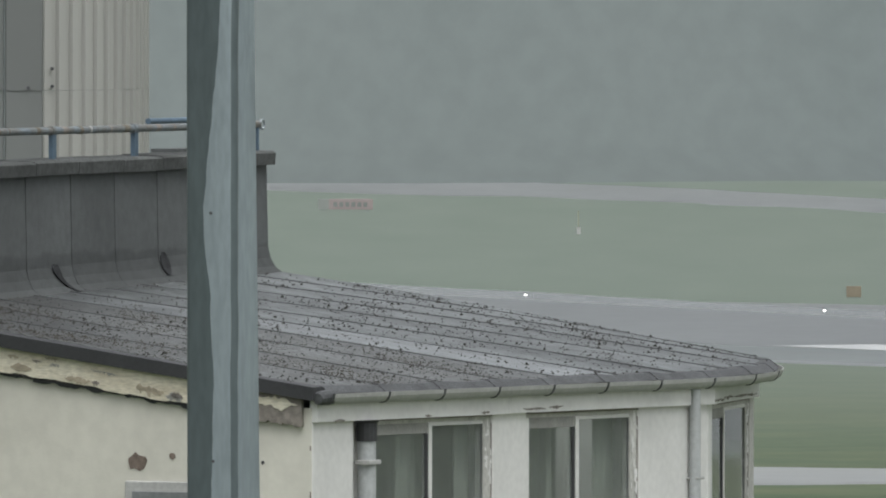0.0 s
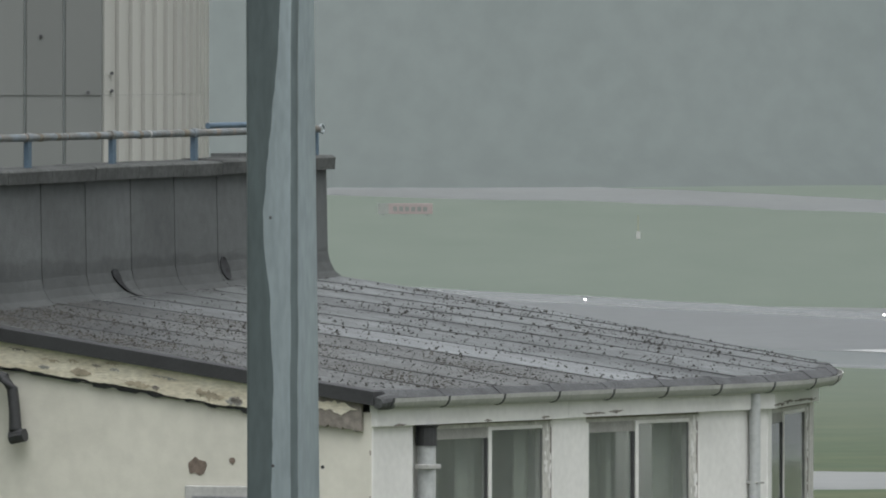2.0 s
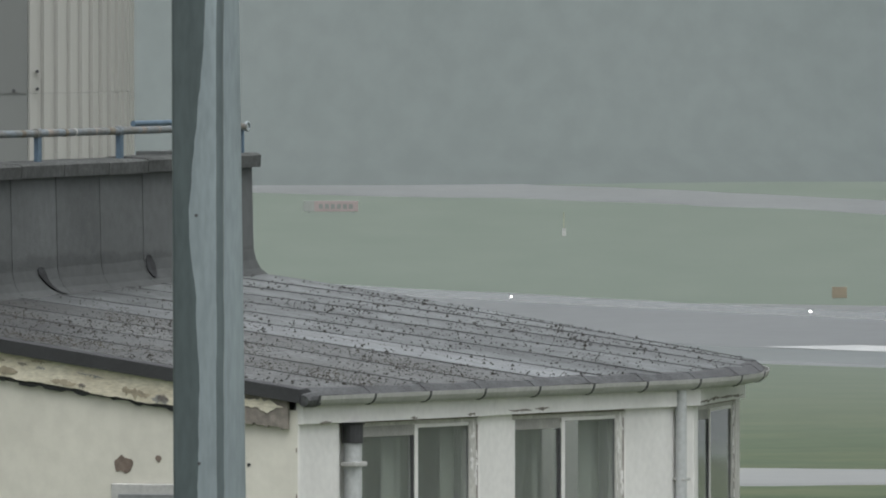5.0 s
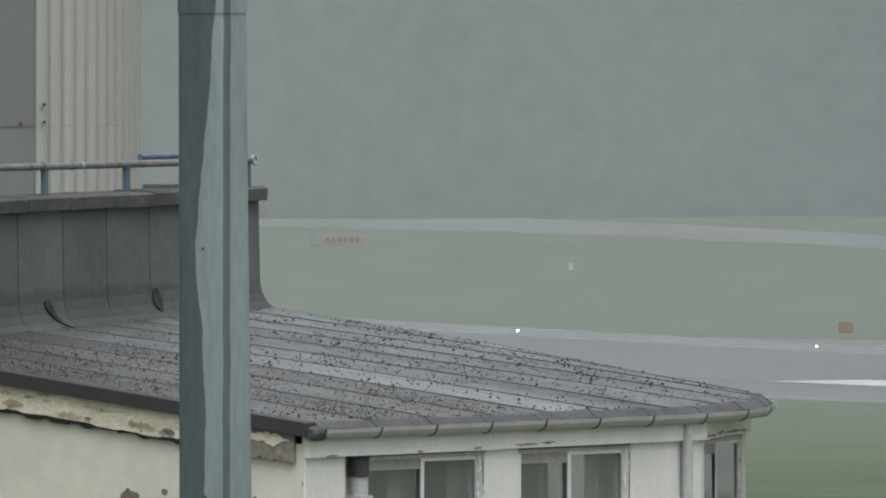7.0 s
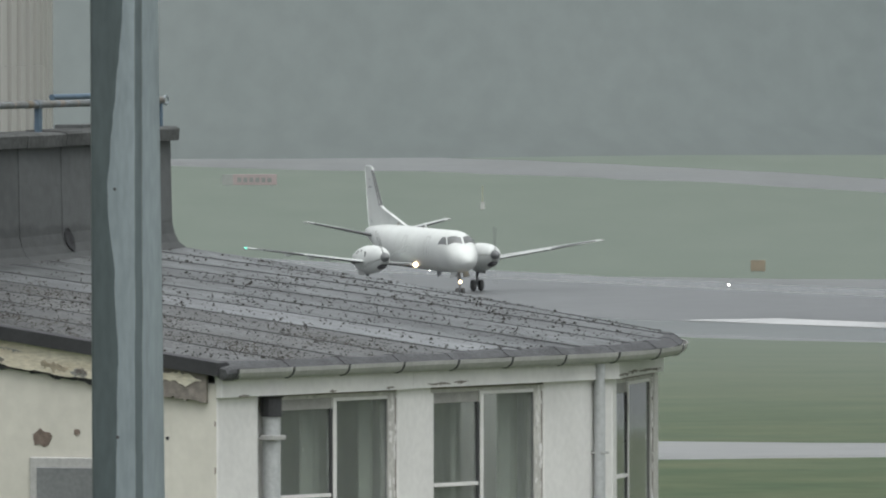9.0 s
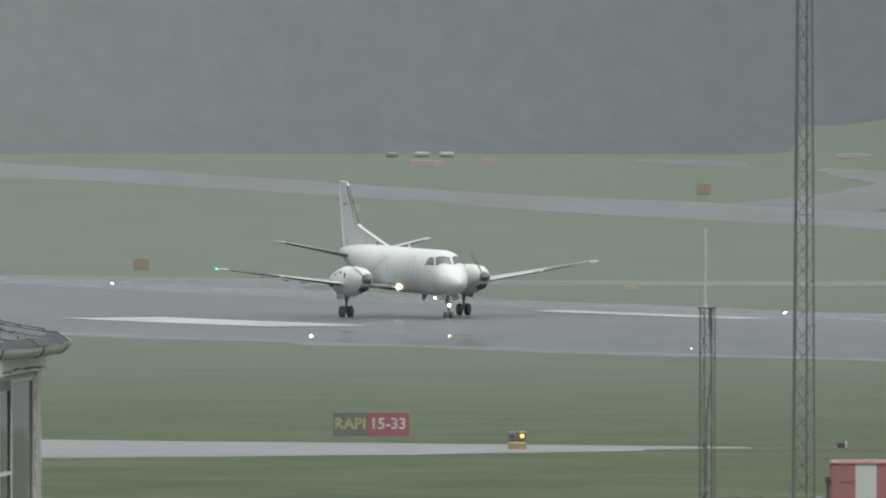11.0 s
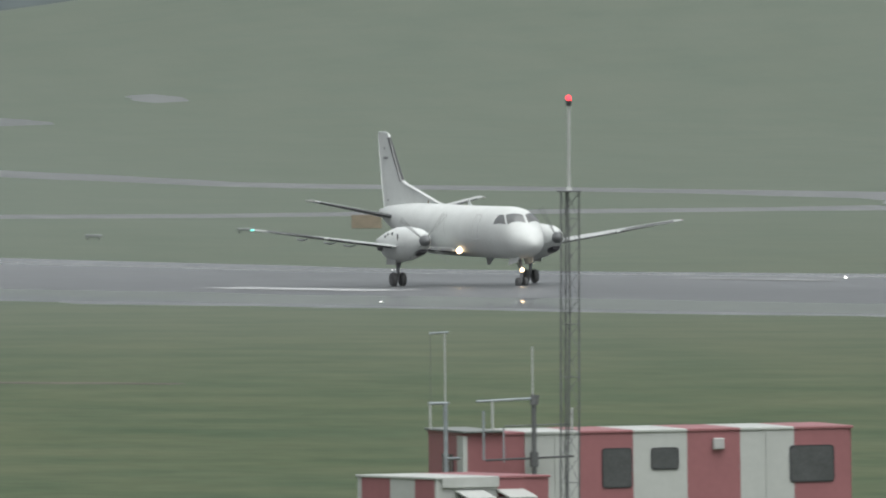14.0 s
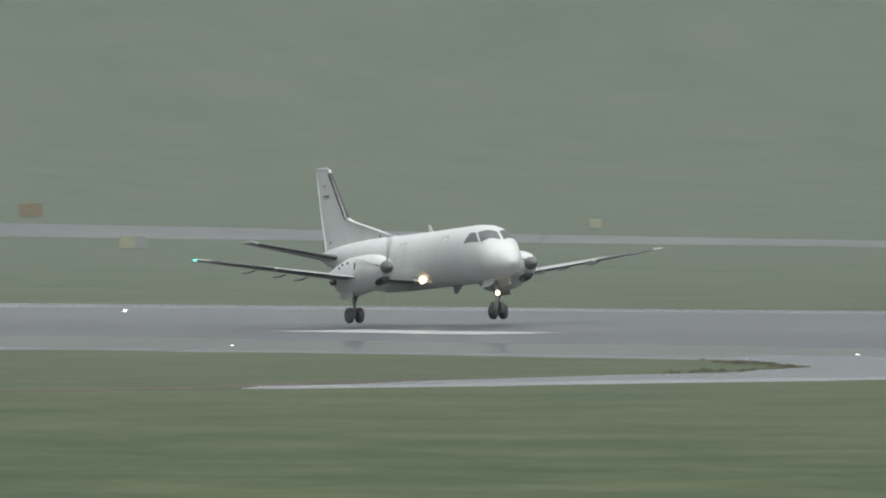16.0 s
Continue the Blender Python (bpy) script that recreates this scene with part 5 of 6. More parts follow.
for u in (0.4, 1.82, 3.25, 4.66, 5.95):
    bm = bmesh.new()
    rings(bm, [[par(u - .03, -.085, z), par(u + .03, -.085, z), par(u + .03, -.115, z), par(u - .03, -.115, z)] for z in (1.39, 1.575)])
    part("rail_post", bm, M_BLUE, rail, "blue-grey flat steel upright")
    bm = bmesh.new()
    tube(bm, [par(u - .045, -0.1, 1.585), par(u + .045, -0.1, 1.585)], 0.03, 12)
    part("clamp", bm, M_RUSTY, rail)
rnd = random.Random(8)
for u in (0.6, 2.0, 3.7):
    bm = bmesh.new()
    tube(bm, [par(u - .02, -0.1, 1.585), par(u + .03, -0.1, 1.583)], 0.027, 10)
    part("rust_collar", bm, M_RUSTBIT, rail, "rusted collar")
bm = bmesh.new()
ringp = [par(6.70 + .04 * math.cos(a), -0.02, 1.59 + .028 * math.sin(a)) for a in [2 * math.pi * k / 12 for k in range(13)]]
tube(bm, ringp, 0.008, 8)
part("end_ring", bm, M_GALV, rail)
bm = bmesh.new()
tube(bm, [par(6.64, -.03, 1.39), par(6.64, -.03, 1.58)], 0.012, 8)
part("end_post", bm, M_BLUE, rail)

for i in range(16):
    u, w = 0.2 + i * 0.39 + rnd.uniform(-.15, .15), rnd.uniform(.02, .12)
    bm = bmesh.new()
    tube(bm, [par(u, -0.1, 1.585), par(u + w, -0.1, 1.585)], 0.0248, 12)
    part("rust_patch", bm, rnd.choice((M_FLAKEDARK, M_RUSTBIT, M_PVC)), rail, "worn patch on the rail")
# clad tower behind: flat face, then a rounded corner of ribbed sheets
tower = tagged(thing("clad_tower", Matrix.Translation((-2.705, 172.0, 0))), "beige profiled metal clad tower with rounded corner", "tower")
for i in range(8):
    x1 = -i * 0.265
    bm = bmesh.new()
    lo = [(x1 - .262, .02, 16), (x1 - .25, 0, 16), (x1 - .01, 0, 16), (x1 - .002, .02, 16), (x1 - .002, .06, 16), (x1 - .262, .06, 16)]
    rings(bm, [lo, [(x, y, 26.708) for x, y, _ in lo]])
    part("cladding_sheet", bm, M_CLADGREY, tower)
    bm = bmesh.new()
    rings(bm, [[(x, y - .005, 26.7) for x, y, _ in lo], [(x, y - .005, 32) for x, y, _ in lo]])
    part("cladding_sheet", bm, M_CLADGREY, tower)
NRB = 13
R = 1.45
for i in range(NRB):
    a0, a1 = radians(31 + i * 4.6), radians(31 + (i + 1) * 4.6)
    cx, cy = -R * math.sin(radians(31)) + 0.0, R * math.cos(radians(31))

    def cp(a, r, z):
        return (cx + r * math.sin(a), cy - r * math.cos(a), z)

    for z0, z1 in ((16, 26.701), (26.7035, 32)):
        bm = bmesh.new()
        lo = [cp(a0 + .001, R - .024, 0), cp(a0 + .008, R - .0, 0), cp(a0 + .046, R, 0), cp(a0 + .052, R - .024, 0), cp(a1 - .001, R - .024, 0), cp(a1 - .001, R - .08, 0), cp(a0 + .001, R - .08, 0)]
        rings(bm, [[(x, y, z0) for x, y, _ in lo], [(x, y, z1) for x, y, _ in lo]])
        part("cladding_sheet", bm, M_CLAD, tower)
for x, y, z in ((-0.1, -0.004, 26.72), (0.06, 0.01, 26.73), (0.06, 0.01, 26.85), (-0.42, -0.004, 27.1)):
    bm = bmesh.new()
    tube(bm, [(x, y + .02, z), (x, y - .012, z)], 0.012, 8)
    part("fixing", bm, M_DARKGREY, tower)

# ---- steel post: square hollow section with a sleeve at its upper joint ----
post = tagged(thing("steel_post", Matrix.Translation((-0.5215, 60, 16.0))), "rain-streaked galvanised square steel post", "post")


def hollow(side, z0, z1, turn=-25):
    """A square tube with rounded corners; it narrows and leans a little towards its top."""
    bm = bmesh.new()
    rot = Matrix.Rotation(radians(turn), 4, "Z")
    loops = []
    for z in (z0, min(z1, 10.4), z1) if z0 < 10 else (z0, z1):
        h, r = side / 2 * (1 + (11.5 - max(10.4, z)) * 0.055), 0.014
        ring = []
        for cx, cy, a0 in ((1, 1, 0), (-1, 1, 90), (-1, -1, 180), (1, -1, 270)):
            for k in range(4):
                a = radians(a0 + 30 * k)
                ring.append(Vector((cx * (h - r) + r * math.cos(a), cy * (h - r) + r * math.sin(a), 0)))
        loops.append([rot @ v + Vector(((11.5 - max(10.4, z)) * 0.0075, 0, z)) for v in ring])
    rings(bm, loops)
    return bm


part("lower_section", hollow(0.131, -1.0, 12.145), M_POST, post, smooth=True)
part("sleeve", hollow(0.1345, 12.14, 13.4), M_POST, post, smooth=True)
for x, z in ((-0.026, 11.585), (-0.02, 11.0), (0.03, 11.2)):
    bm = bmesh.new()
    tube(bm, [(x, -0.075, z), (x, -0.082, z)], 0.004, 6)
    part("rivet", bm, M_DARKGREY, post)

# ---- lattice masts ----


def brace_bar(p, q, r, mat, parent, name="brace"):
    bm = bmesh.new()
    tube(bm, [p, q], r, 4)
    return part(name, bm, mat, parent)


def lattice_mast(x, y, z1, w0, w1, bay, label, leg_r=0.022, turn=20, mat=None, brace_r=0.007):
    """A three-legged lattice mast from the ground to z1."""
    mat = mat or M_MAST
    z0 = land(x, y)
    t = tagged(thing("lattice_mast", Matrix.Translation((x, y, z0))), label, "mast", "lattice masts")
    h = z1 - z0

    def corner(k, z):
        a = radians(turn + 120 * k)
        r = (w0 + (w1 - w0) * z / h) * 0.577
        return Vector((r * math.cos(a), r * math.sin(a), z))

    for k in range(3):
        bm = bmesh.new()
        tube(bm, [corner(k, -0.2), corner(k, h)], leg_r, 7)
        part("leg", bm, mat, t)
    n = int(h / bay)
    for i in range(n):
        za, zb = h * i / n, h * (i + 1) / n
        for k in range(3):
            j = (k + 1) % 3
            brace_bar(corner(k, za), corner(j, zb), brace_r, mat, t)
            if i % 2 == 0:
                brace_bar(corner(k, za), corner(j, za), brace_r, mat, t, "rung")
    return t, h, corner


t, h, corner = lattice_mast(19.38, 504.6, 18.38, 0.33, 0.30, 0.5, "slim grey lattice mast with white antenna rod", 0.013, 15)
part("head_plate", boxm((-.19, -.16, h), (.19, .16, h + .03), .004), M_MAST, t)
bm = bmesh.new()
tube(bm, [(-.02, 0, h + .03), (-.02, 0, h + .1), (-.02, 0, h + 1.5), (-.03, 0, h + 1.62)], [.05, .027, .025, .01], 8)
part("antenna_rod", bm, M_FIBRE, t, "white fibreglass antenna rod")
bm = bmesh.new()
tube(bm, [(.05, -.05, h), (.1, -.1, h - 1.2), (.0, -.1, h - 2.2), (-.03, -.1, 1.0), (.0, -.1, 0)], 0.022, 6)
part("feeder_cable", bm, M_MAST, t, "dark feeder cable")
bm = bmesh.new()
tube(bm, [(.1, .05, h), (.12, .03, 0)], 0.02, 6)
part("cable_duct", bm, M_MAST, t)

t, h, corner = lattice_mast(21.55, 509.5, 27.5, 0.46, 0.24, 0.42, "tall grey lattice mast with cables", 0.019, 200)
bm = bmesh.new()
tube(bm, [corner(0, 0) + Vector((-.02, -.03, 0)), corner(0, h) + Vector((-.02, -.03, 0))], 0.03, 6)
part("feeder_cable", bm, M_MAST, t)
bm = bmesh.new()
tube(bm, [(-.3, -.2, 2.3), (-.3, -.2, 2.55)], [.07, .075], 10)
part("insulator", bm, M_WLETTER, t, "white insulator collar")

t, h, corner = lattice_mast(39.35, 493.4, 19.57, 0.38, 0.36, 0.5, "slim lattice mast with a red lamp", 0.017, 100)
part("head_plate", boxm((-.22, -.18, h), (.22, .18, h + .03), .004), M_MAST, t)
bm = bmesh.new()
tube(bm, [(0, 0, h + .03), (0, 0, h + .1), (0, 0, h + 1.68)], [.07, .036, .034], 8)
part("lamp_pole", bm, M_FIBRE, t, "pale grey lamp pole")
bm = bmesh.new()
tube(bm, [(0, 0, h + 1.68), (0, 0, h + 1.78)], [.05, .06], 8)
part("lamp_socket", bm, M_DARKGREY, t)
bm = bmesh.new()
tube(bm, [(0, 0, h + 1.78), (0, 0, h + 1.85), (0, 0, h + 1.89)], [.045, .045, .025], 10)
part("lamp", bm, G_RED, t, "glowing red obstruction lamp")
bm = bmesh.new()
tube(bm, [(-.02, -.05, h), (.02, -.08, h - 2), (-.02, -.06, 2), (0, -.06, 0)], .022, 6)
part("feeder_cable", bm, M_MAST, t)

# yellow equipment housing and grey dish at the tall mast's foot
t = tagged(thing("equipment_housing", Matrix.Translation((21.66, 508.8, land(21.66, 508.8) + 0.36))), "yellow angular equipment housing on a stand", "equipment housing")
bm = bmesh.new()
lo = [(-.2, -.1, 1.75), (.18, -.1, 1.75), (.3, -.1, 2.1), (.22, -.1, 2.32), (-.24, -.1, 2.32), (-.3, -.1, 2.1)]
rings(bm, [lo, [(x, .3, z) for x, _, z in lo]])
part("housing", bm, M_YELLOW, t)
part("marking_bar", boxm((-.1, -.112, 1.92), (.06, -.102, 2.16)), M_METAL, t)
bm = bmesh.new()
tube(bm, [(0, .1, -.5), (0, .1, 1.75)], .05, 8)
part("stand", bm, M_MAST, t)
bm = bmesh.new()
tube(bm, [(.12, 0, 2.33), (.12, .0, 2.36), (.14, -.05, 2.5), (.15, -.03, 2.62)], [.05, .12, .15, .08], 10)
part("sensor_head", bm, M_MAST, t, "grey rounded sensor head")

# dark mesh screen with struts
t = tagged(thing("mesh_screen", Matrix.Translation((19.95, 506.5, land(19.95, 506.5)))), "dark mesh screen on raking posts", "screen")
for x in (-0.2, 0.12, 0.6):
    bm = bmesh.new()
    tube(bm, [(x, 0, -.1), (x, 0, 3.0)], 0.016, 6)
    part("post", bm, M_NET, t)
    if x != .12:
        brace_bar((x, 0, 2.7), (x + .5, -.6, 0), .012, M_NET, t, "strut")
for i in range(30):
    x = -0.19 + i * 0.027
    part("mesh_wire", boxm((x, .03, .3), (x + .008, .034, 2.95)), M_NET, t)
for i in range(56):
    z = 0.35 + i * 0.046
    part("mesh_wire", boxm((-.2, .035, z), (.6, .039, z + .008)), M_NET, t)
part("top_rail", boxm((-.21, -.012, 2.96), (.61, .012, 2.99)), M_NET, t)


# ---- striped cabins ----
def stripes(t, cuts, first_red, y0, y1, z0, z1, name="wall_panel"):
    red = first_red
    for a, b in zip(cuts, cuts[1:]):
        part(name, boxm((a + .002, y0, z0), (b - .002, y1, z1)), M_RED if red else M_CABWHITE, t, "muted red wall panel" if red else "off-white wall panel")
        red = not red


def rounded_pane(t, x0, x1, z0, z1, y, name="window", mat=None):
    bm = bmesh.new()
    r = 0.07
    ring = []
    for cx, cz, a0 in ((x1 - r, z1 - r, 0), (x0 + r, z1 - r, 90), (x0 + r, z0 + r, 180), (x1 - r, z0 + r, 270)):
        for k in range(4):
            a = radians(a0 + 30 * k)
            ring.append((cx + r * math.cos(a), y, cz + r * math.sin(a)))
    rings(bm, [ring, [(x, y - 0.02, z) for x, _, z in ring]])
    w = part(name, bm, M_BLACK, t, "dark rubber-edged window")
    bm = bmesh.new()
    rings(bm, [[(x0 + .03 + (x - x0) * (x1 - x0 - .06) / (x1 - x0), y - .021, z0 + .03 + (z - z0) * (z1 - z0 - .06) / (z1 - z0)) for x, _, z in ring], [(x0 + .03 + (x - x0) * (x1 - x0 - .06) / (x1 - x0), y - .024, z0 + .03 + (z - z0) * (z1 - z0 - .06) / (z1 - z0)) for x, _, z in ring]])
    part("pane", bm, M_GLASS, w)


cx, cy = 38.5, 510.6
cz = land(cx, cy) - 0.15
TOP = 14.40 - cz
cab = tagged(thing("striped_cabin", Matrix.Translation((cx, cy, cz)) @ pose(0, 0, 0, 0, -0.7, 12)), "long red and white striped site cabin with dark windows", "cabin")
stripes(cab, (0.2, 1.42, 2.57, 3.7, 4.84, 5.96, 7.1, 8.27), True, 0, .08, 0, TOP - .06)
for i in range(3):
    part("end_panel", boxm((.14, (.08, .5, 1.7)[i], 0), (0.2, (.496, 1.696, 2.54)[i], TOP - .06)), (M_CABWHITE, M_RED, M_RED)[i], cab)
part("end_panel", boxm((8.27, .08, 0), (8.33, 2.54, TOP - .06)), M_RED, cab)
part("back_panel", boxm((.2, 2.46, 0), (8.27, 2.54, TOP - .06)), M_CABWHITE, cab)
red = True
for a, b in zip((.12, 1.42, 2.57, 3.7, 4.84, 5.96, 7.1), (1.42, 2.57, 3.7, 4.84, 5.96, 7.1, 8.35)):
    part("roof_panel", boxm((a + .002, -.03, TOP - .058), (b - .002, 2.58, TOP), .01), M_RED if red else M_CABWHITE, cab)
    red = not red
part("floor_panel", boxm((.2, .085, 0.1), (8.27, 2.455, .2)), M_DARKGREY, cab)
part("joint_strip", boxm((6.5, -.025, 0), (6.56, -.001, TOP - .06)), M_CABWHITE, cab)
part("joint_strip", boxm((2.05, -.025, 0), (2.10, -.001, TOP - .06)), M_CABWHITE, cab)
part("corner_post", boxm((.11, -.05, 0), (.2, .03, TOP - .06)), M_CABWHITE, cab)
rounded_pane(cab, 3.04, 3.67, TOP - 1.17, TOP - .36, -.002)
rounded_pane(cab, 7.0, 7.94, TOP - 1.13, TOP - .38, -.002)
rounded_pane(cab, 4.07, 4.66, TOP - .82, TOP - .37, -.002)
part("vent_box", boxm((5.37, -.1, TOP - .43), (5.6, -.001, TOP - .2), .015), M_PVC, cab)
part("door_handle", boxm((4.64, -.03, TOP - 1.52), (4.71, -.001, TOP - 1.46)), M_METAL, cab)
part("roof_lip", boxm((.08, -.12, TOP + .001), (.95, 2.6, TOP + .05), .01), M_FARPALE, cab)
bm = bmesh.new()
box(bm, (.115, .75, TOP - 1.2), (.138, 1.5, TOP - .45))
part("end_window", bm, M_GLASS, cab, "dark end window")

hx, hy = 35.80, 480.4
hz = land(hx, hy) - .15
HT = 14.40 - hz
hut = tagged(thing("striped_hut", Matrix.Translation((hx, hy, hz)) @ pose(0, 0, 0, 0, 0, 34)), "small red and white hut with air conditioners", "hut")
stripes(hut, (0, 1.48, 2.72), False, 0, .06, 0, HT - .05)
for i, (a, b) in enumerate(((0.06, .66), (.66, 1.42), (1.42, 2.3), (2.3, 2.42))):
    part("side_panel", boxm((0, a + .002, 0), (.05, b - .002, HT - .05)), (M_RED, M_CABWHITE, M_RED, M_CABWHITE)[i], hut)
part("far_panel", boxm((2.66, .06, 0), (2.72, 2.42, HT - .05)), M_RED, hut)
part("back_panel", boxm((.05, 2.36, 0), (2.66, 2.42, HT - .05)), M_RED, hut)
for i, (a, b) in enumerate(((-.03, 1.48), (1.48, 2.75))):
    part("roof_panel", boxm((a, -.03, HT - .048), (b - .002, 2.45, HT), .01), (M_CABWHITE, M_RED)[i], hut)
part("fascia", boxm((.1, -.06, HT - .2), (1.47, -.032, HT - .01)), M_CABWHITE, hut)
for x in (.5, 1.5):
    ac = part("air_conditioner", boxm((x, -.3, HT - .75), (x + .55, -.001, HT - .4), .02), M_CABWHITE, hut, "boxy white air conditioner")
    part("grille", boxm((x + .06, -.31, HT - .7), (x + .49, -.301, HT - .45)), M_DARKGREY, ac)
    bm = bmesh.new()
    rings(bm, [[(x - .05, -.42, HT - .42), (x - .05, 0, HT - .28), (x - .05, 0, HT - .25), (x - .05, -.42, HT - .39)], [(x + .62, -.42, HT - .42), (x + .62, 0, HT - .28), (x + .62, 0, HT - .25), (x + .62, -.42, HT - .39)]])
    part("hood", bm, M_CABWHITE, ac)
rounded_pane(hut, -.001 + 2.0, 2.35, HT - .7, HT - .35, -.002)

kx, ky = 23.39, 539.5
kz = land(kx, ky) - .1
KT = 14.42 - kz
con = tagged(thing("striped_container", Matrix.Translation((kx, ky, kz)) @ pose(0, 0, 0, 0, 0, -3)), "red and white striped equipment container", "container")
stripes(con, (0, .5, .95, 1.4, 1.85, 2.36, 2.78, 3.36), True, 0, .06, 0, KT - .05)
part("side_panel", boxm((3.36, .02, 0), (3.42, 2.4, KT - .05)), M_CABWHITE, con)
part("side_panel", boxm((-.06, .02, 0), (0, 2.4, KT - .05)), M_RED, con)
part("back_panel", boxm((0, 2.34, 0), (3.36, 2.4, KT - .05)), M_RED, con)
part("roof_panel", boxm((-.04, -.02, KT - .048), (3.4, 2.42, KT), .01), M_RED, con)
for x in (-.09, 3.43):
    bm = bmesh.new()
    tube(bm, [(x, -.02, 0), (x, -.02, KT - .4)], .028, 8)
    part("conduit", bm, M_DARKGREY, con)
    part("junction_box", boxm((x - .06, -.08, KT - .42), (x + .06, .04, KT - .3), .01), M_DARKGREY, con)
for a, b in ((.66, 1.02), (1.58, 2.05), (2.5, 2.96)):
    part("roof_lamp_bar", boxm((a, .3, KT + .03), (b, .38, KT + .06)), M_WLETTER, con, "white bar on the roof")
    part("bar_stem", boxm(((a + b) / 2 - .02, .32, KT), ((a + b) / 2 + .02, .36, KT + .031)), M_METAL, con)
for x in (.02, 3.22):
    part("roof_marker", boxm((x, .02, KT), (x + .1, .1, KT + .035)), M_WLETTER, con)
part("door_bar", boxm((1.68, -.035, KT - .56), (2.42, -.001, KT - .535)), M_SEAM, con, "grey door bar")
part("door_lock", boxm((2.25, -.05, KT - 1.45), (2.45, -.001, KT - 1.38), .008), M_DARKGREY, con)
part("warning_plate", boxm((2.43, -.008, KT - 1.3), (2.55, -.001, KT - 1.14)), M_YLETTER, con)
for x in (.2, 2.85):
    part("vent_slot", boxm((x, -.012, KT - .42), (x + .26, -.001, KT - .395)), M_BROWN, con)

# aerials on the long cabin
aer = tagged(thing("aerial_frame", cab.matrix_basis @ Matrix.Translation((-.36, 0, 0))), "cluster of pale antenna rods on steel brackets", "aerial")


def rod(name, pts, r, mat=None, label=""):
    bm = bmesh.new()
    tube(bm, pts, r, 8)
    return part(name, bm, mat or M_FIBRE, aer, label)


rod("mast_tube", [(.05, -.25, TOP - 1.5), (.05, -.25, TOP + .62)], .045, M_GALV)
rod("antenna_rod", [(.05, -.25, TOP + .62), (.05, -.25, TOP + 2.03)], .018)
rod("cross_arm", [(-.3, -.25, TOP + .62), (.12, -.25, TOP + .62)], .03, M_GALV)
rod("short_rod", [(-.27, -.25, TOP + .1), (-.27, -.25, TOP + .6)], .026)
rod("thin_rod", [(-.25, -.25, TOP + .62), (-.25, -.25, TOP + 2.03)], .006, M_MAST)
rod("top_bar", [(-.27, -.25, TOP + 2.03), (.14, -.25, TOP + 2.05)], .02, M_GALV)
rod("bracket", [(.05, -.25, TOP - .5), (.4, -.02, TOP - .5)], .03, M_GALV)
rod("mast_tube", [(1.92, -.2, TOP - 1.5), (1.92, -.2, TOP + .75)], .05, M_MAST)
rod("antenna_rod", [(1.9, -.2, TOP + .75), (1.9, -.2, TOP + 1.72)], .02)
rod("cross_arm", [(.72, -.2, TOP + .64), (1.9, -.2, TOP + .68)], .026, M_GALV)
rod("short_rod", [(1.05, -.2, TOP + .08), (1.05, -.2, TOP + .64)], .028)
rod("short_rod", [(.86, -.2, TOP - .55), (.86, -.2, TOP + .45)], .026, M_GALV)
rod("thin_rod", [(1.28, -.2, TOP - .6), (1.28, -.2, TOP + .1)], .02, M_GALV)
rod("cross_arm", [(.9, -.2, TOP - .55), (2.75, -.2, TOP - .5)], .022, M_DARKGREY)
rod("cross_arm", [(1.3, -.2, TOP + .13), (2.75, -.2, TOP + .15)], .014, M_MAST)
rod("short_rod", [(2.72, -.2, TOP - .45), (2.72, -.2, TOP + .48)], .024)
rod("bracket", [(1.92, -.2, TOP - .7), (1.92, -.2, TOP - .4)], .09, M_MAST)
rod("bracket", [(1.92, -.2, TOP + .55), (1.95, -.2, TOP + .75)], .09, M_MAST)

# ---- aircraft: x forward, y to its left, z up from the main wheels' contact ----
plane = tagged(thing("turboprop_airliner"), "white twin-engined turboprop airliner lifting off the wet runway", "aircraft")
FUS = [(9.15, 2.10, 0.04, 0.04), (9.03, 2.12, 0.27, 0.24), (8.75, 2.17, 0.52, 0.47), (8.35, 2.23, 0.74, 0.67), (8.15, 2.265, 0.82, 0.755), (7.9, 2.37, 0.9, 0.9), (7.7, 2.44, 0.96, 1.0), (7.45, 2.49, 1.02, 1.08), (7.1, 2.535, 1.08, 1.155),
       (6.7, 2.562, 1.12, 1.207), (6.1, 2.578, 1.15, 1.233), (4.8, 2.57, 1.155, 1.226), (2.0, 2.555, 1.155, 1.211), (-1.0, 2.55, 1.155, 1.206), (-3.5, 2.57, 1.155, 1.19), (-5.0, 2.642, 1.06, 1.101), (-6.5, 2.789, 0.88, 0.918), (-8.0, 2.957, 0.64, 0.668),
       (-9.4, 3.105, 0.4, 0.421), (-10.5, 3.2, 0.16, 0.18), (-10.7, 3.22, 0.05, 0.06)]


def squared(v):
    """Shoulders a little fuller than an ellipse's."""
    return math.copysign(abs(v) ** 0.93, v)


def skin(x, ang, out=0.0):
    """A point on the fuselage: ang degrees from its left side over the top."""
    for (x0, z0, a0, b0), (x1, z1, a1, b1) in zip(FUS, FUS[1:]):
        if x1 <= x <= x0:
            k = (x0 - x) / (x0 - x1)
            z, a, b = z0 + (z1 - z0) * k, a0 + (a1 - a0) * k + out, b0 + (b1 - b0) * k + out
            return Vector((x, a * squared(math.cos(radians(ang))), z + b * squared(math.sin(radians(ang)))))
    return Vector((x, 0, 2.5))


bm = bmesh.new()
rings(bm, [[skin(x, 360 * k / 32) for k in range(32)] for x, z, a, b in FUS])
fus = part("fuselage", bm, M_PLANE, plane, smooth=True)


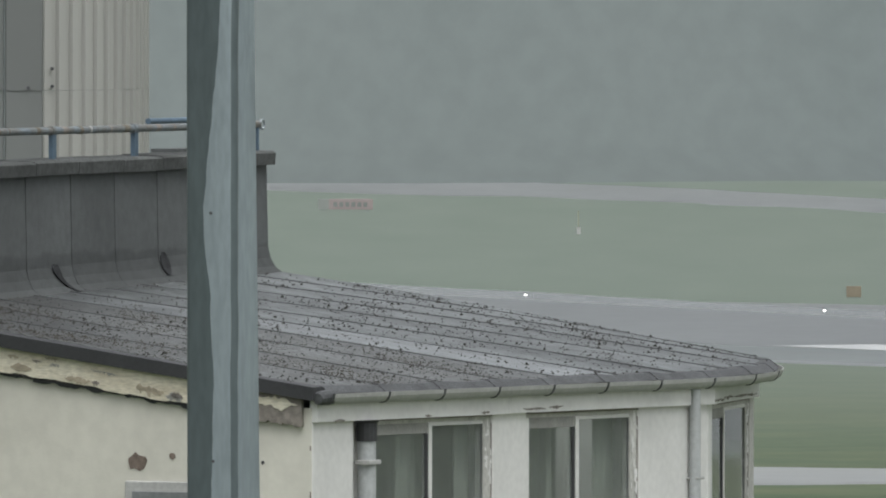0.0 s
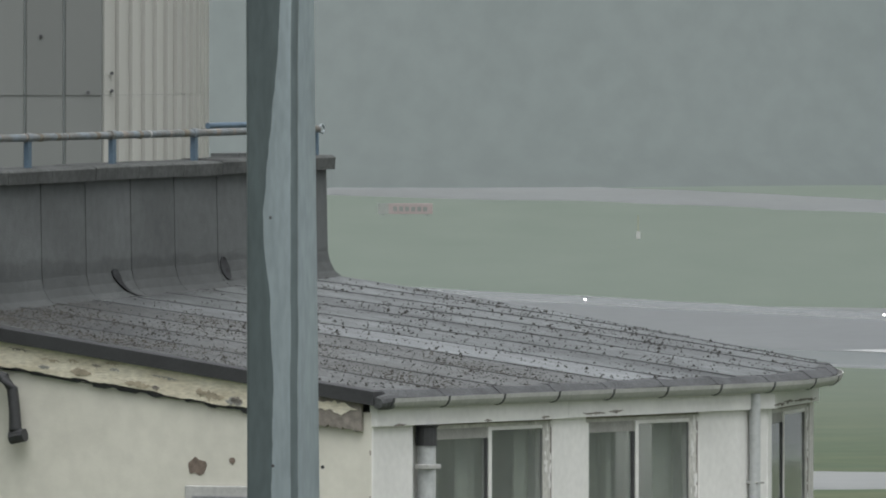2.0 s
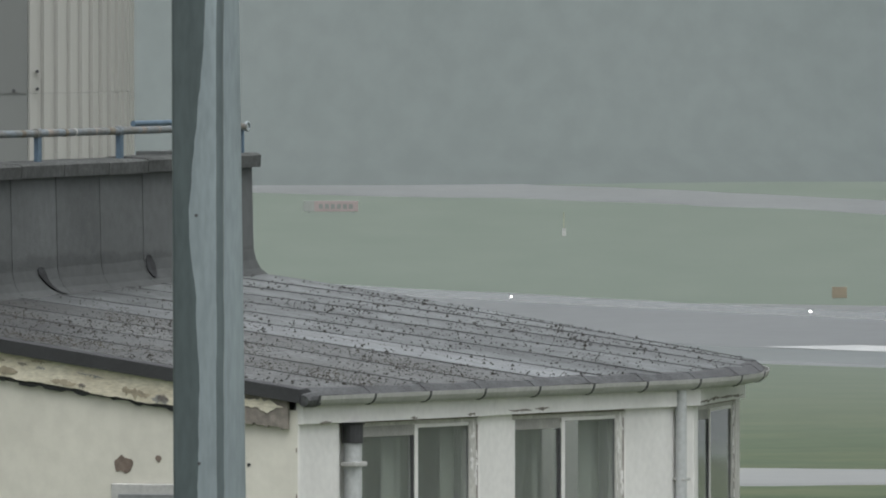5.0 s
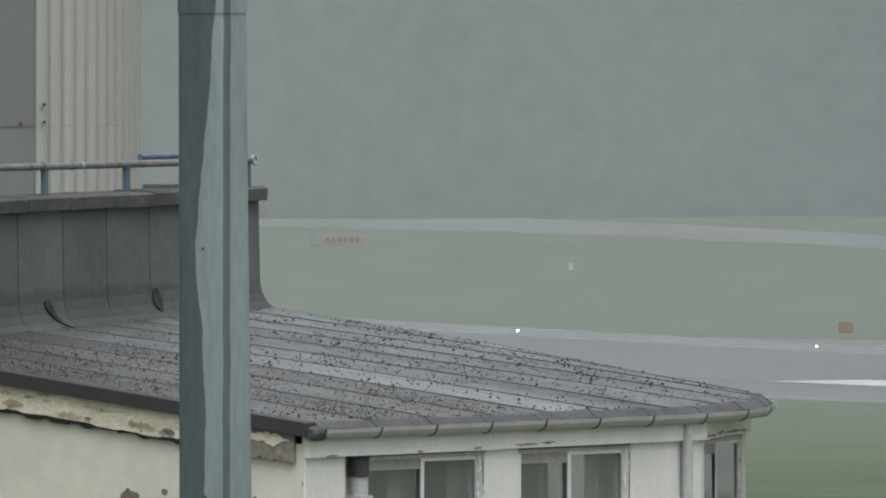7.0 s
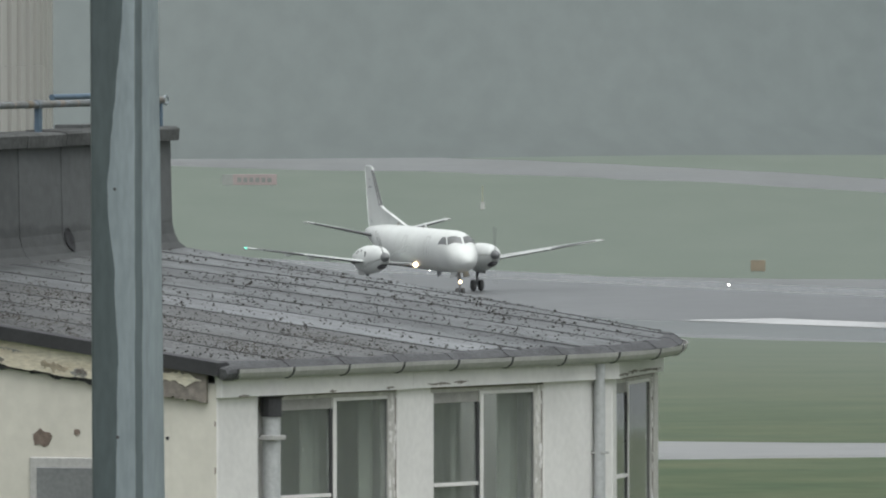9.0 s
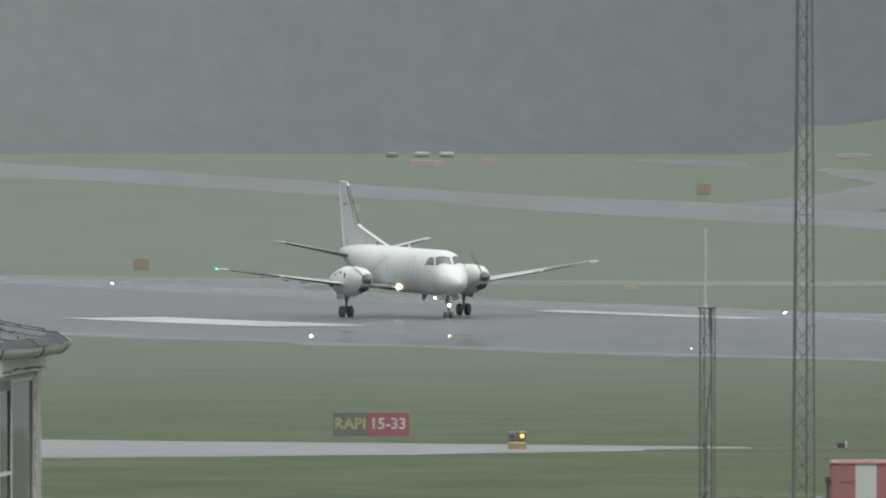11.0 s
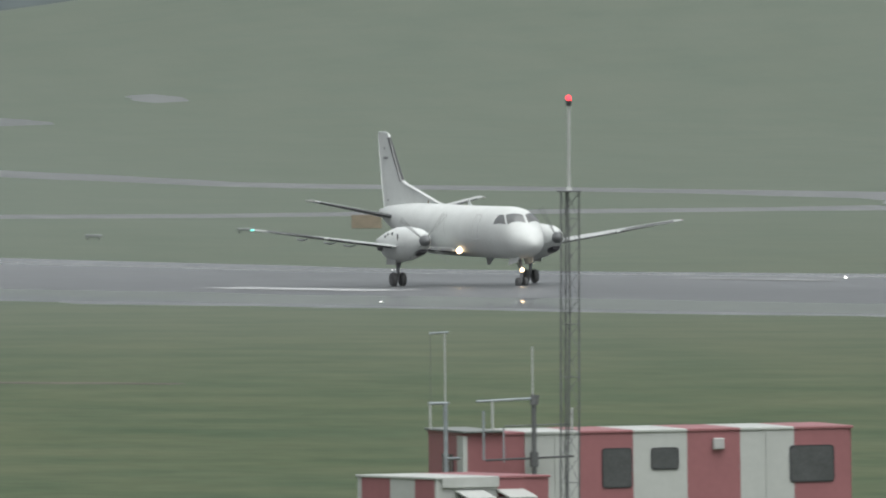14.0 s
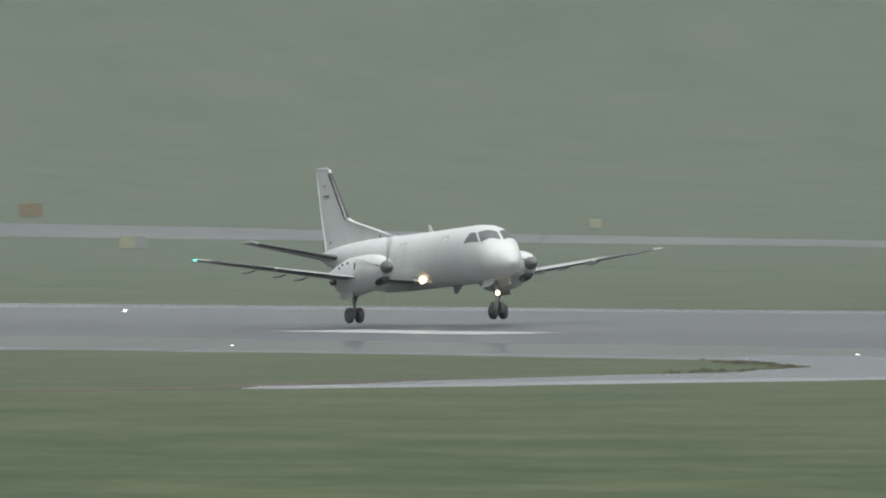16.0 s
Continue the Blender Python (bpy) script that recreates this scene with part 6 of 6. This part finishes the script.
def skin_patch(corners, mat, name, label="", n=5, out=0.012):
    """A pane or panel that lies on the fuselage; corners as (x, angle)."""
    bm = bmesh.new()
    (xa, aa), (xb, ab), (xc, ac), (xd, ad) = corners
    rows = []
    for i in range(n + 1):
        u = i / n
        rows.append([skin((xa + (xb - xa) * v) * (1 - u) + (xd + (xc - xd) * v) * u, (aa + (ab - aa) * v) * (1 - u) + (ad + (ac - ad) * v) * u, out) for v in [j / n for j in range(n + 1)]])
    rings(bm, rows, cap=False, closed=False)
    return part(name, bm, mat, fus, label, smooth=True)


def at_height(x, z, side):
    """The angle at which the fuselage skin at x stands z high."""
    best = min(range(0, 91), key=lambda q: abs(skin(x, q).z - z))
    return best if side > 0 else 180 - best


for s in (1, -1):
    def ang(a):
        return a if s > 0 else 180 - a

    skin_patch(((8.1, ang(86.5)), (7.72, at_height(7.72, 3.0, s)), (7.15, at_height(7.15, 3.44, s)), (7.7, ang(87))), M_SCREEN, "windscreen", "grey windscreen pane", 8)
    skin_patch(((7.6, at_height(7.6, 3.0, s)), (6.5, at_height(6.5, 3.0, s)), (6.62, at_height(6.62, 3.44, s)), (7.05, at_height(7.05, 3.44, s))), M_SCREEN, "windscreen", "grey cockpit side window", 8)
    # door outlines
    for x0, x1, a0, a1 in ((4.0, 4.7, -14, 42), (-0.25, 0.35, -8, 38)):
        pts = []
        for k in range(25):
            q = 2 * math.pi * k / 24
            sx, sa = max(-1, min(1, 1.35 * math.cos(q))), max(-1, min(1, 1.35 * math.sin(q)))
            pts.append(skin((x0 + x1) / 2 + sx * (x1 - x0) / 2, ang((a0 + a1) / 2 + sa * (a1 - a0) / 2), 0.004))
        bm = bmesh.new()
        tube(bm, pts, 0.014, 4)
        part("door_seam", bm, M_SEAM, fus, "grey door outline")


def airfoil(c, t, n=7):
    """Closed section round the chord, leading edge at x = 0, trailing at -c."""
    up = [(-c * (1 - math.cos(math.pi * k / n)) / 2, t * (1.4 * math.sqrt(max(0, (1 - math.cos(math.pi * k / n)) / 2)) * (1 - (1 - math.cos(math.pi * k / n)) / 2) + .0)) for k in range(n + 1)]
    return up + [(x, -z * .7) for x, z in up[-2:0:-1]]


def wing_loft(bm, stations, axis="y"):
    """stations: (span, leading edge x, height, chord, thickness)."""
    loops = []
    for sp, le, z, c, t in stations:
        if axis == "y":
            loops.append([(le + x, sp, z + q) for x, q in airfoil(c, t)])
        else:
            loops.append([(le + x, q, sp) for x, q in airfoil(c, t)])
    rings(bm, loops)
    return bm


def lead_edge(bm, stations, depth, axis="y", grow=0.008):
    """The black rubber strip round a leading edge."""
    loops = []
    for sp, le, z, c, t in stations:
        sec = airfoil(c, t, 9)
        keep = [p for p in sec if p[0] > -depth]
        keep = sorted([p for p in keep if p[1] < 0], key=lambda p: p[0]) + sorted([p for p in keep if p[1] >= 0], key=lambda p: -p[0])
        pts = [(x + grow, q + (grow if q >= 0 else -grow)) for x, q in keep]
        loops.append([(le + x, sp, z + q) if axis == "y" else (le + x, q, sp) for x, q in pts])
    n = min(len(l) for l in loops)
    rings(bm, [l[:n] for l in loops], cap=False, closed=False)
    return bm


for s in (1, -1):
    st = [(s * 0.6, 1.75, 1.62, 2.75, .26), (s * 1.6, 1.7, 1.68, 2.6, .25), (s * 4.0, 1.5, 1.9, 2.2, .2), (s * 10.6, 0.95, 2.79, 1.15, .12), (s * 10.86, 0.8, 2.82, .85, .06)]
    wing = part("wing", wing_loft(bmesh.new(), st), M_WING, plane, "light grey painted surface", smooth=True)
    for a, b in ((4.2, 7.3), (7.5, 10.3)):
        def at_span(y):
            k = (y - 4.0) / 6.5
            return (s * y, 1.5 - .55 * k, 1.86 + .93 * k, 2.2 - 1.05 * k, .2 - .08 * k)
        part("de_icing_boot", lead_edge(bmesh.new(), [at_span(a), at_span((a + b) / 2), at_span(b)], .5), M_BOOT, wing, "black rubber leading edge boot")
    def at_root(y):
        k = (y - 1.6) / 2.4
        return (s * y, 1.7 - .2 * k, 1.68 + .22 * k, 2.6 - .4 * k, .25 - .05 * k)
    part("de_icing_boot", lead_edge(bmesh.new(), [at_root(1.25), at_root(2.0), at_root(2.7)], .5), M_BOOT, wing, "black rubber leading edge boot")
    for y in (5.6, 6.6, 8.0):
        k = (y - 4) / 6.5
        bm = bmesh.new()
        z = 1.86 + .93 * k
        tube(bm, [(0.4, s * y, z - .1), (-.3, s * y, z - .17), (-1.1 + .3 * k, s * y, z - .15), (-1.4 + .4 * k, s * y, z - .06)], [.02, .04, .04, .015], 8)
        part("flap_fairing", bm, M_METAL, wing)
    bm = bmesh.new()
    tube(bm, [(.65, s * 10.83, 2.82), (.45, s * 10.9, 2.82)], [.05, .03], 8)
    part("navigation_light", bm, G_GREEN if s < 0 else M_SIGNRED, wing, "green navigation lamp" if s < 0 else "red navigation lamp")
    if s < 0:
        bm = bmesh.new()
        tube(bm, [(1.95, s * 1.0, 1.68), (2.03, s * 1.0, 1.68)], [.155, .135], 16)
        part("landing_light", bm, G_WARM, wing, "glowing warm landing lamp")
        bm = bmesh.new()
        tube(bm, [(1.9, s * .78, 1.88), (2.0, s * .78, 1.88)], [.045, .035], 10)
        part("landing_light", bm, G_WARM, wing, "small glowing lamp")
    # nacelle
    bm = bmesh.new()
    sec = [(3.46, 2.22, .27, .3), (3.3, 2.2, .41, .46), (2.7, 2.13, .56, .66), (1.6, 2.04, .63, .8), (0.2, 1.95, .64, .84), (-0.9, 1.93, .54, .66), (-1.8, 2.0, .32, .36), (-2.5, 2.08, .1, .1)]
    rings(bm, [[(x, s * 3.35 + a * math.cos(2 * math.pi * k / 20), z + b * math.sin(2 * math.pi * k / 20)) for k in range(20)] for x, z, a, b in sec])
    nac = part("nacelle", bm, M_PLANE, plane, smooth=True)
    bm = bmesh.new()
    rings(bm, [[(x, s * 3.35 + a * math.cos(2 * math.pi * k / 14), z + b * math.sin(2 * math.pi * k / 14)) for k in range(14)] for x, z, a, b in ((3.36, 1.76, .2, .1), (3.05, 1.7, .27, .17), (2.4, 1.6, .28, .18))])
    part("air_intake", bm, M_DARKGREY, nac, "dark engine air intake")
    bm = bmesh.new()
    tube(bm, [(-.5, s * 3.8, 1.8), (-1.0, s * 3.9, 1.78)], [.15, .12], 12)
    part("exhaust", bm, M_BOOT, nac)
    for x, z, h in ((-.1, 2.3, .1), (.25, 2.42, .1), (.8, 2.45, .12), (1.5, 2.2, .3)):
        part("vent_slot", boxm((x, s * 3.95 - .02, z), (x + .09, s * 3.95 + .03, z + h)), M_BOOT, nac)
    # main gear
    bm = bmesh.new()
    tube(bm, [(0.1, s * 3.35, 1.5), (0.05, s * 3.35, .95), (0.0, s * 3.35, .33)], [.12, .09, .07], 10)
    gear = part("main_gear", bm, M_METAL, plane)
    brace_bar((0.7, s * 3.35, 1.4), (0.05, s * 3.35, .8), .05, M_METAL, gear, "drag_strut")
    bm = bmesh.new()
    tube(bm, [(0, s * 3.0, .33), (0, s * 3.7, .33)], .05, 8)
    part("axle", bm, M_METAL, gear)
    part("gear_door", boxm((-.5, s * 3.35 + s * .32, 1.02), (.6, s * 3.35 + s * .36, 1.5), .01), M_PLANE, gear)


def wheel_pair(name, x, y, r, gap, w, parent):
    """Twin wheels that turn together about their axle."""
    t = thing(name, Matrix.Translation((x, y, r)))
    t.parent = parent
    for q in (-1, 1):
        c = q * gap / 2
        bm = bmesh.new()
        prof = [(r * .6, -w / 2), (r * .88, -w / 2), (r * .98, -w * .3), (r, 0), (r * .98, w * .3), (r * .88, w / 2), (r * .6, w / 2)]
        loops = [[(rr * math.cos(2 * math.pi * k / 20), c + yy, rr * math.sin(2 * math.pi * k / 20)) for k in range(20)] for rr, yy in prof]
        rings(bm, loops)
        part("tyre", bm, M_TYRE, t, smooth=True)
        bm = bmesh.new()
        tube(bm, [(0, c - w * .42, 0), (0, c + w * .42, 0)], r * .58, 12)
        part("rim", bm, M_METAL, t)
    return t


WHEELS = [(wheel_pair("main_wheels", 0, s * 3.35, .33, .46, .22, plane), Vector((0, s * 3.35, .33))) for s in (1, -1)]
WHEELS.append((wheel_pair("nose_wheels", 7.32, 0, .26, .34, .16, plane), Vector((7.32, 0, .26))))
bm = bmesh.new()
tube(bm, [(7.16, 0, 1.5), (7.27, 0, .9), (7.32, 0, .26)], [.1, .08, .06], 10)
ng = part("nose_gear", bm, M_METAL, plane)
brace_bar((6.45, 0, 1.45), (7.26, 0, .8), .045, M_METAL, ng, "drag_strut")
bm = bmesh.new()
tube(bm, [(7.38, 0, .87), (7.46, 0, .87)], [.1, .085], 12)
part("taxi_light", bm, G_WARM, ng, "glowing warm taxi lamp")
for s in (-1, 1):
    bm = bmesh.new()
    rings(bm, [[(7.95, s * .3, 1.5), (6.75, s * .3, 1.42), (6.75, s * .42, 1.08), (7.85, s * .42, 1.22)], [(7.95, s * .34, 1.5), (6.75, s * .34, 1.42), (6.75, s * .46, 1.08), (7.85, s * .46, 1.22)]])
    part("gear_door", bm, M_PLANE, ng, "white nose gear door")

# propellers: four blades and a spinner, turning on the nacelles
PROPS = []
for s in (1, -1):
    hub = Vector((3.5, s * 3.35, 2.22))
    p = thing("propeller", Matrix.Translation(hub))
    p.parent = plane
    bm = bmesh.new()
    tube(bm, [(-.08, 0, 0), (.1, 0, 0), (.35, 0, 0), (.52, 0, 0)], [.27, .27, .18, .03], 14)
    part("spinner", bm, M_SPIN, p, smooth=True)
    for k in range(4):
        rot = Matrix.Rotation(math.pi / 2 * k, 4, "X")
        bm = bmesh.new()
        loops = []
        for rr, c, tw in ((.25, .035, 55), (.7, .04, 42), (1.2, .036, 30), (1.6, .025, 22), (1.68, .01, 20)):
            ct, stt = math.cos(radians(tw)), math.sin(radians(tw))
            loops.append([rot @ Vector((u * stt + v * ct, u * ct - v * stt, rr)) for u, v in ((-c, 0), (0, .014), (c, 0), (0, -.014))])
        rings(bm, loops)
        part("blade", bm, M_BLADE, p, "grey propeller blade")
    PROPS.append((p, hub))

# fin with dorsal fillet, and tailplanes
bm = bmesh.new()
out = [(-2.2, 3.68), (-3.3, 3.84), (-5.2, 4.22), (-7.15, 4.6), (-7.75, 4.8), (-9.5, 6.95), (-9.75, 7.03), (-10.7, 7.03), (-10.85, 6.9), (-10.35, 4.6), (-9.95, 3.1), (-7.0, 3.2)]
mid = [(x, 0, z) for x, z in out]
loops = []
for y, sh in ((-.03, 0.0), (-.1, .1), (.1, .1), (.03, 0.0)):
    loops.append([(x + (0.05 if x < -9 else -.05) * (abs(y) > .05), y * (1.0 - .5 * max(0, (z - 4.5) / 2.6)), z - (.04 if z > 6.9 and abs(y) > .05 else 0)) for x, z in out])
rings(bm, loops)
fin = part("fin", bm, M_PLANE, plane)
bm = bmesh.new()
rings(bm, [[(-7.7, -.06, 4.78), (-7.62, 0, 4.8), (-7.7, .06, 4.78), (-7.95, .085, 4.72), (-7.95, -.085, 4.72)], [(-9.32, -.045, 6.78), (-9.26, 0, 6.8), (-9.32, .045, 6.78), (-9.55, .065, 6.74), (-9.55, -.065, 6.74)]])
part("de_icing_boot", bm, M_BOOT, fin, "black rubber leading edge boot")
for x, z, w in ((-9.95, 6.2, .14), (-10.0, 5.75, .5), (-9.6, 3.75, .16)):
    part("marking_bar", boxm((x, -.086, z), (x + w, -.07, z + .09)), M_METAL, fin)
for s in (1, -1):
    st = [(s * .3, -7.3, 2.98, 2.2, .26), (s * 4.3, -8.35, 3.86, 1.05, .12)]
    tp = part("tailplane", wing_loft(bmesh.new(), st), M_WING, plane, "light grey painted surface", smooth=True)
    part("de_icing_boot", lead_edge(bmesh.new(), [(s * .6, -7.38, 3.05, 2.11, .25), (s * 4.0, -8.27, 3.79, 1.14, .131)], .35), M_BOOT, tp, "black rubber leading edge boot")
    bm = bmesh.new()
    tube(bm, [(-8.1, s * 4.3, 3.86), (-8.7, s * 4.36, 3.87), (-9.4, s * 4.3, 3.86)], [.05, .05, .02], 6)
    part("tip_fairing", bm, M_WLETTER, tp)
bm = bmesh.new()
rings(bm, [[(1.2, -.02, 3.64), (.7, -.02, 3.64), (.7, .02, 3.64), (1.2, .02, 3.64)], [(.75, -.01, 4.05), (.6, -.01, 4.05), (.6, .01, 4.05), (.75, .01, 4.05)]])
part("aerial", bm, M_PLANE, plane)
bm = bmesh.new()
rings(bm, [[(3.9, -.03, 1.4), (2.9, -.03, 1.4), (2.9, .03, 1.4), (3.9, .03, 1.4)], [(3.3, -.015, 1.02), (3.0, -.015, 1.02), (3.0, .015, 1.02), (3.3, .015, 1.02)]])
part("belly_aerial", bm, M_METAL, plane)
bm = bmesh.new()
tube(bm, [(-4.4, 0, 3.7), (-4.4, 0, 3.86), (-4.4, 0, 3.92)], [.08, .07, .03], 8)
part("beacon", bm, M_ORANGE, plane, "amber beacon")

# seconds, along and across the runway, lift above it, pitch from the ground (degrees)
ROLL = [(0.0, -1793.64, 430.1, 0, -1.3), (2.0, -1724.19, 430.11, 0, -1.3), (4.0, -1645.74, 430.16, 0, -1.3), (6.0, -1558.44, 430.26, 0, -1.3),
        (7.5, -1487.65, 430.43, 0, -1.3), (8.0, -1462.69, 430.47, 0, -1.3), (8.5, -1438.1, 430.51, -0.02, -1.3), (9.0, -1413.18, 430.57, -0.03, -1.3),
        (9.5, -1386.82, 430.66, -0.02, -1.3), (10.2, -1349.22, 430.83, 0.0, -1.3), (11.3, -1286.39, 431.19, -0.02, -1.35), (12.5, -1215.39, 431.55, -0.03, -1.35),
        (13.2, -1170.64, 431.53, -0.02, -1.15), (14.0, -1116.8, 430.95, 0.0, -1.0), (14.5, -1085.31, 431.79, 0.0, -0.9), (15.0, -1051.24, 431.97, 0.04, -0.2),
        (15.5, -1019.97, 433.37, 0.12, 0.95), (16.0, -988.22, 435.00, 0.19, 2.95)]


def motions():
    rows = []
    for t, a, p, dz, pitch in ROLL:
        slope = math.degrees(math.atan2(ground_z(a + 4, p) - ground_z(a - 4, p), 8))
        rows.append((t, Matrix.Translation(field(a, p, 0.08 + dz)) @ pose(0, 0, 0, 0, 0, RUNWAY_YAW + 0.5) @ pose(0, 0, 0, 0.86, -(pitch + slope), 0)))
    walk(plane, rows)
    n = 16 * FPS
    for k, (p, hub) in enumerate(PROPS):
        walk(p, [(i / FPS, Matrix.Translation(hub) @ pose(0, 0, 0, 83 * i + 20 * k)) for i in range(n + 1)])
    for w, hub in WHEELS:
        walk(w, [(i / FPS, Matrix.Translation(hub) @ pose(0, 0, 0, 0, 80 * i, 0)) for i in range(n + 1)])


motions()
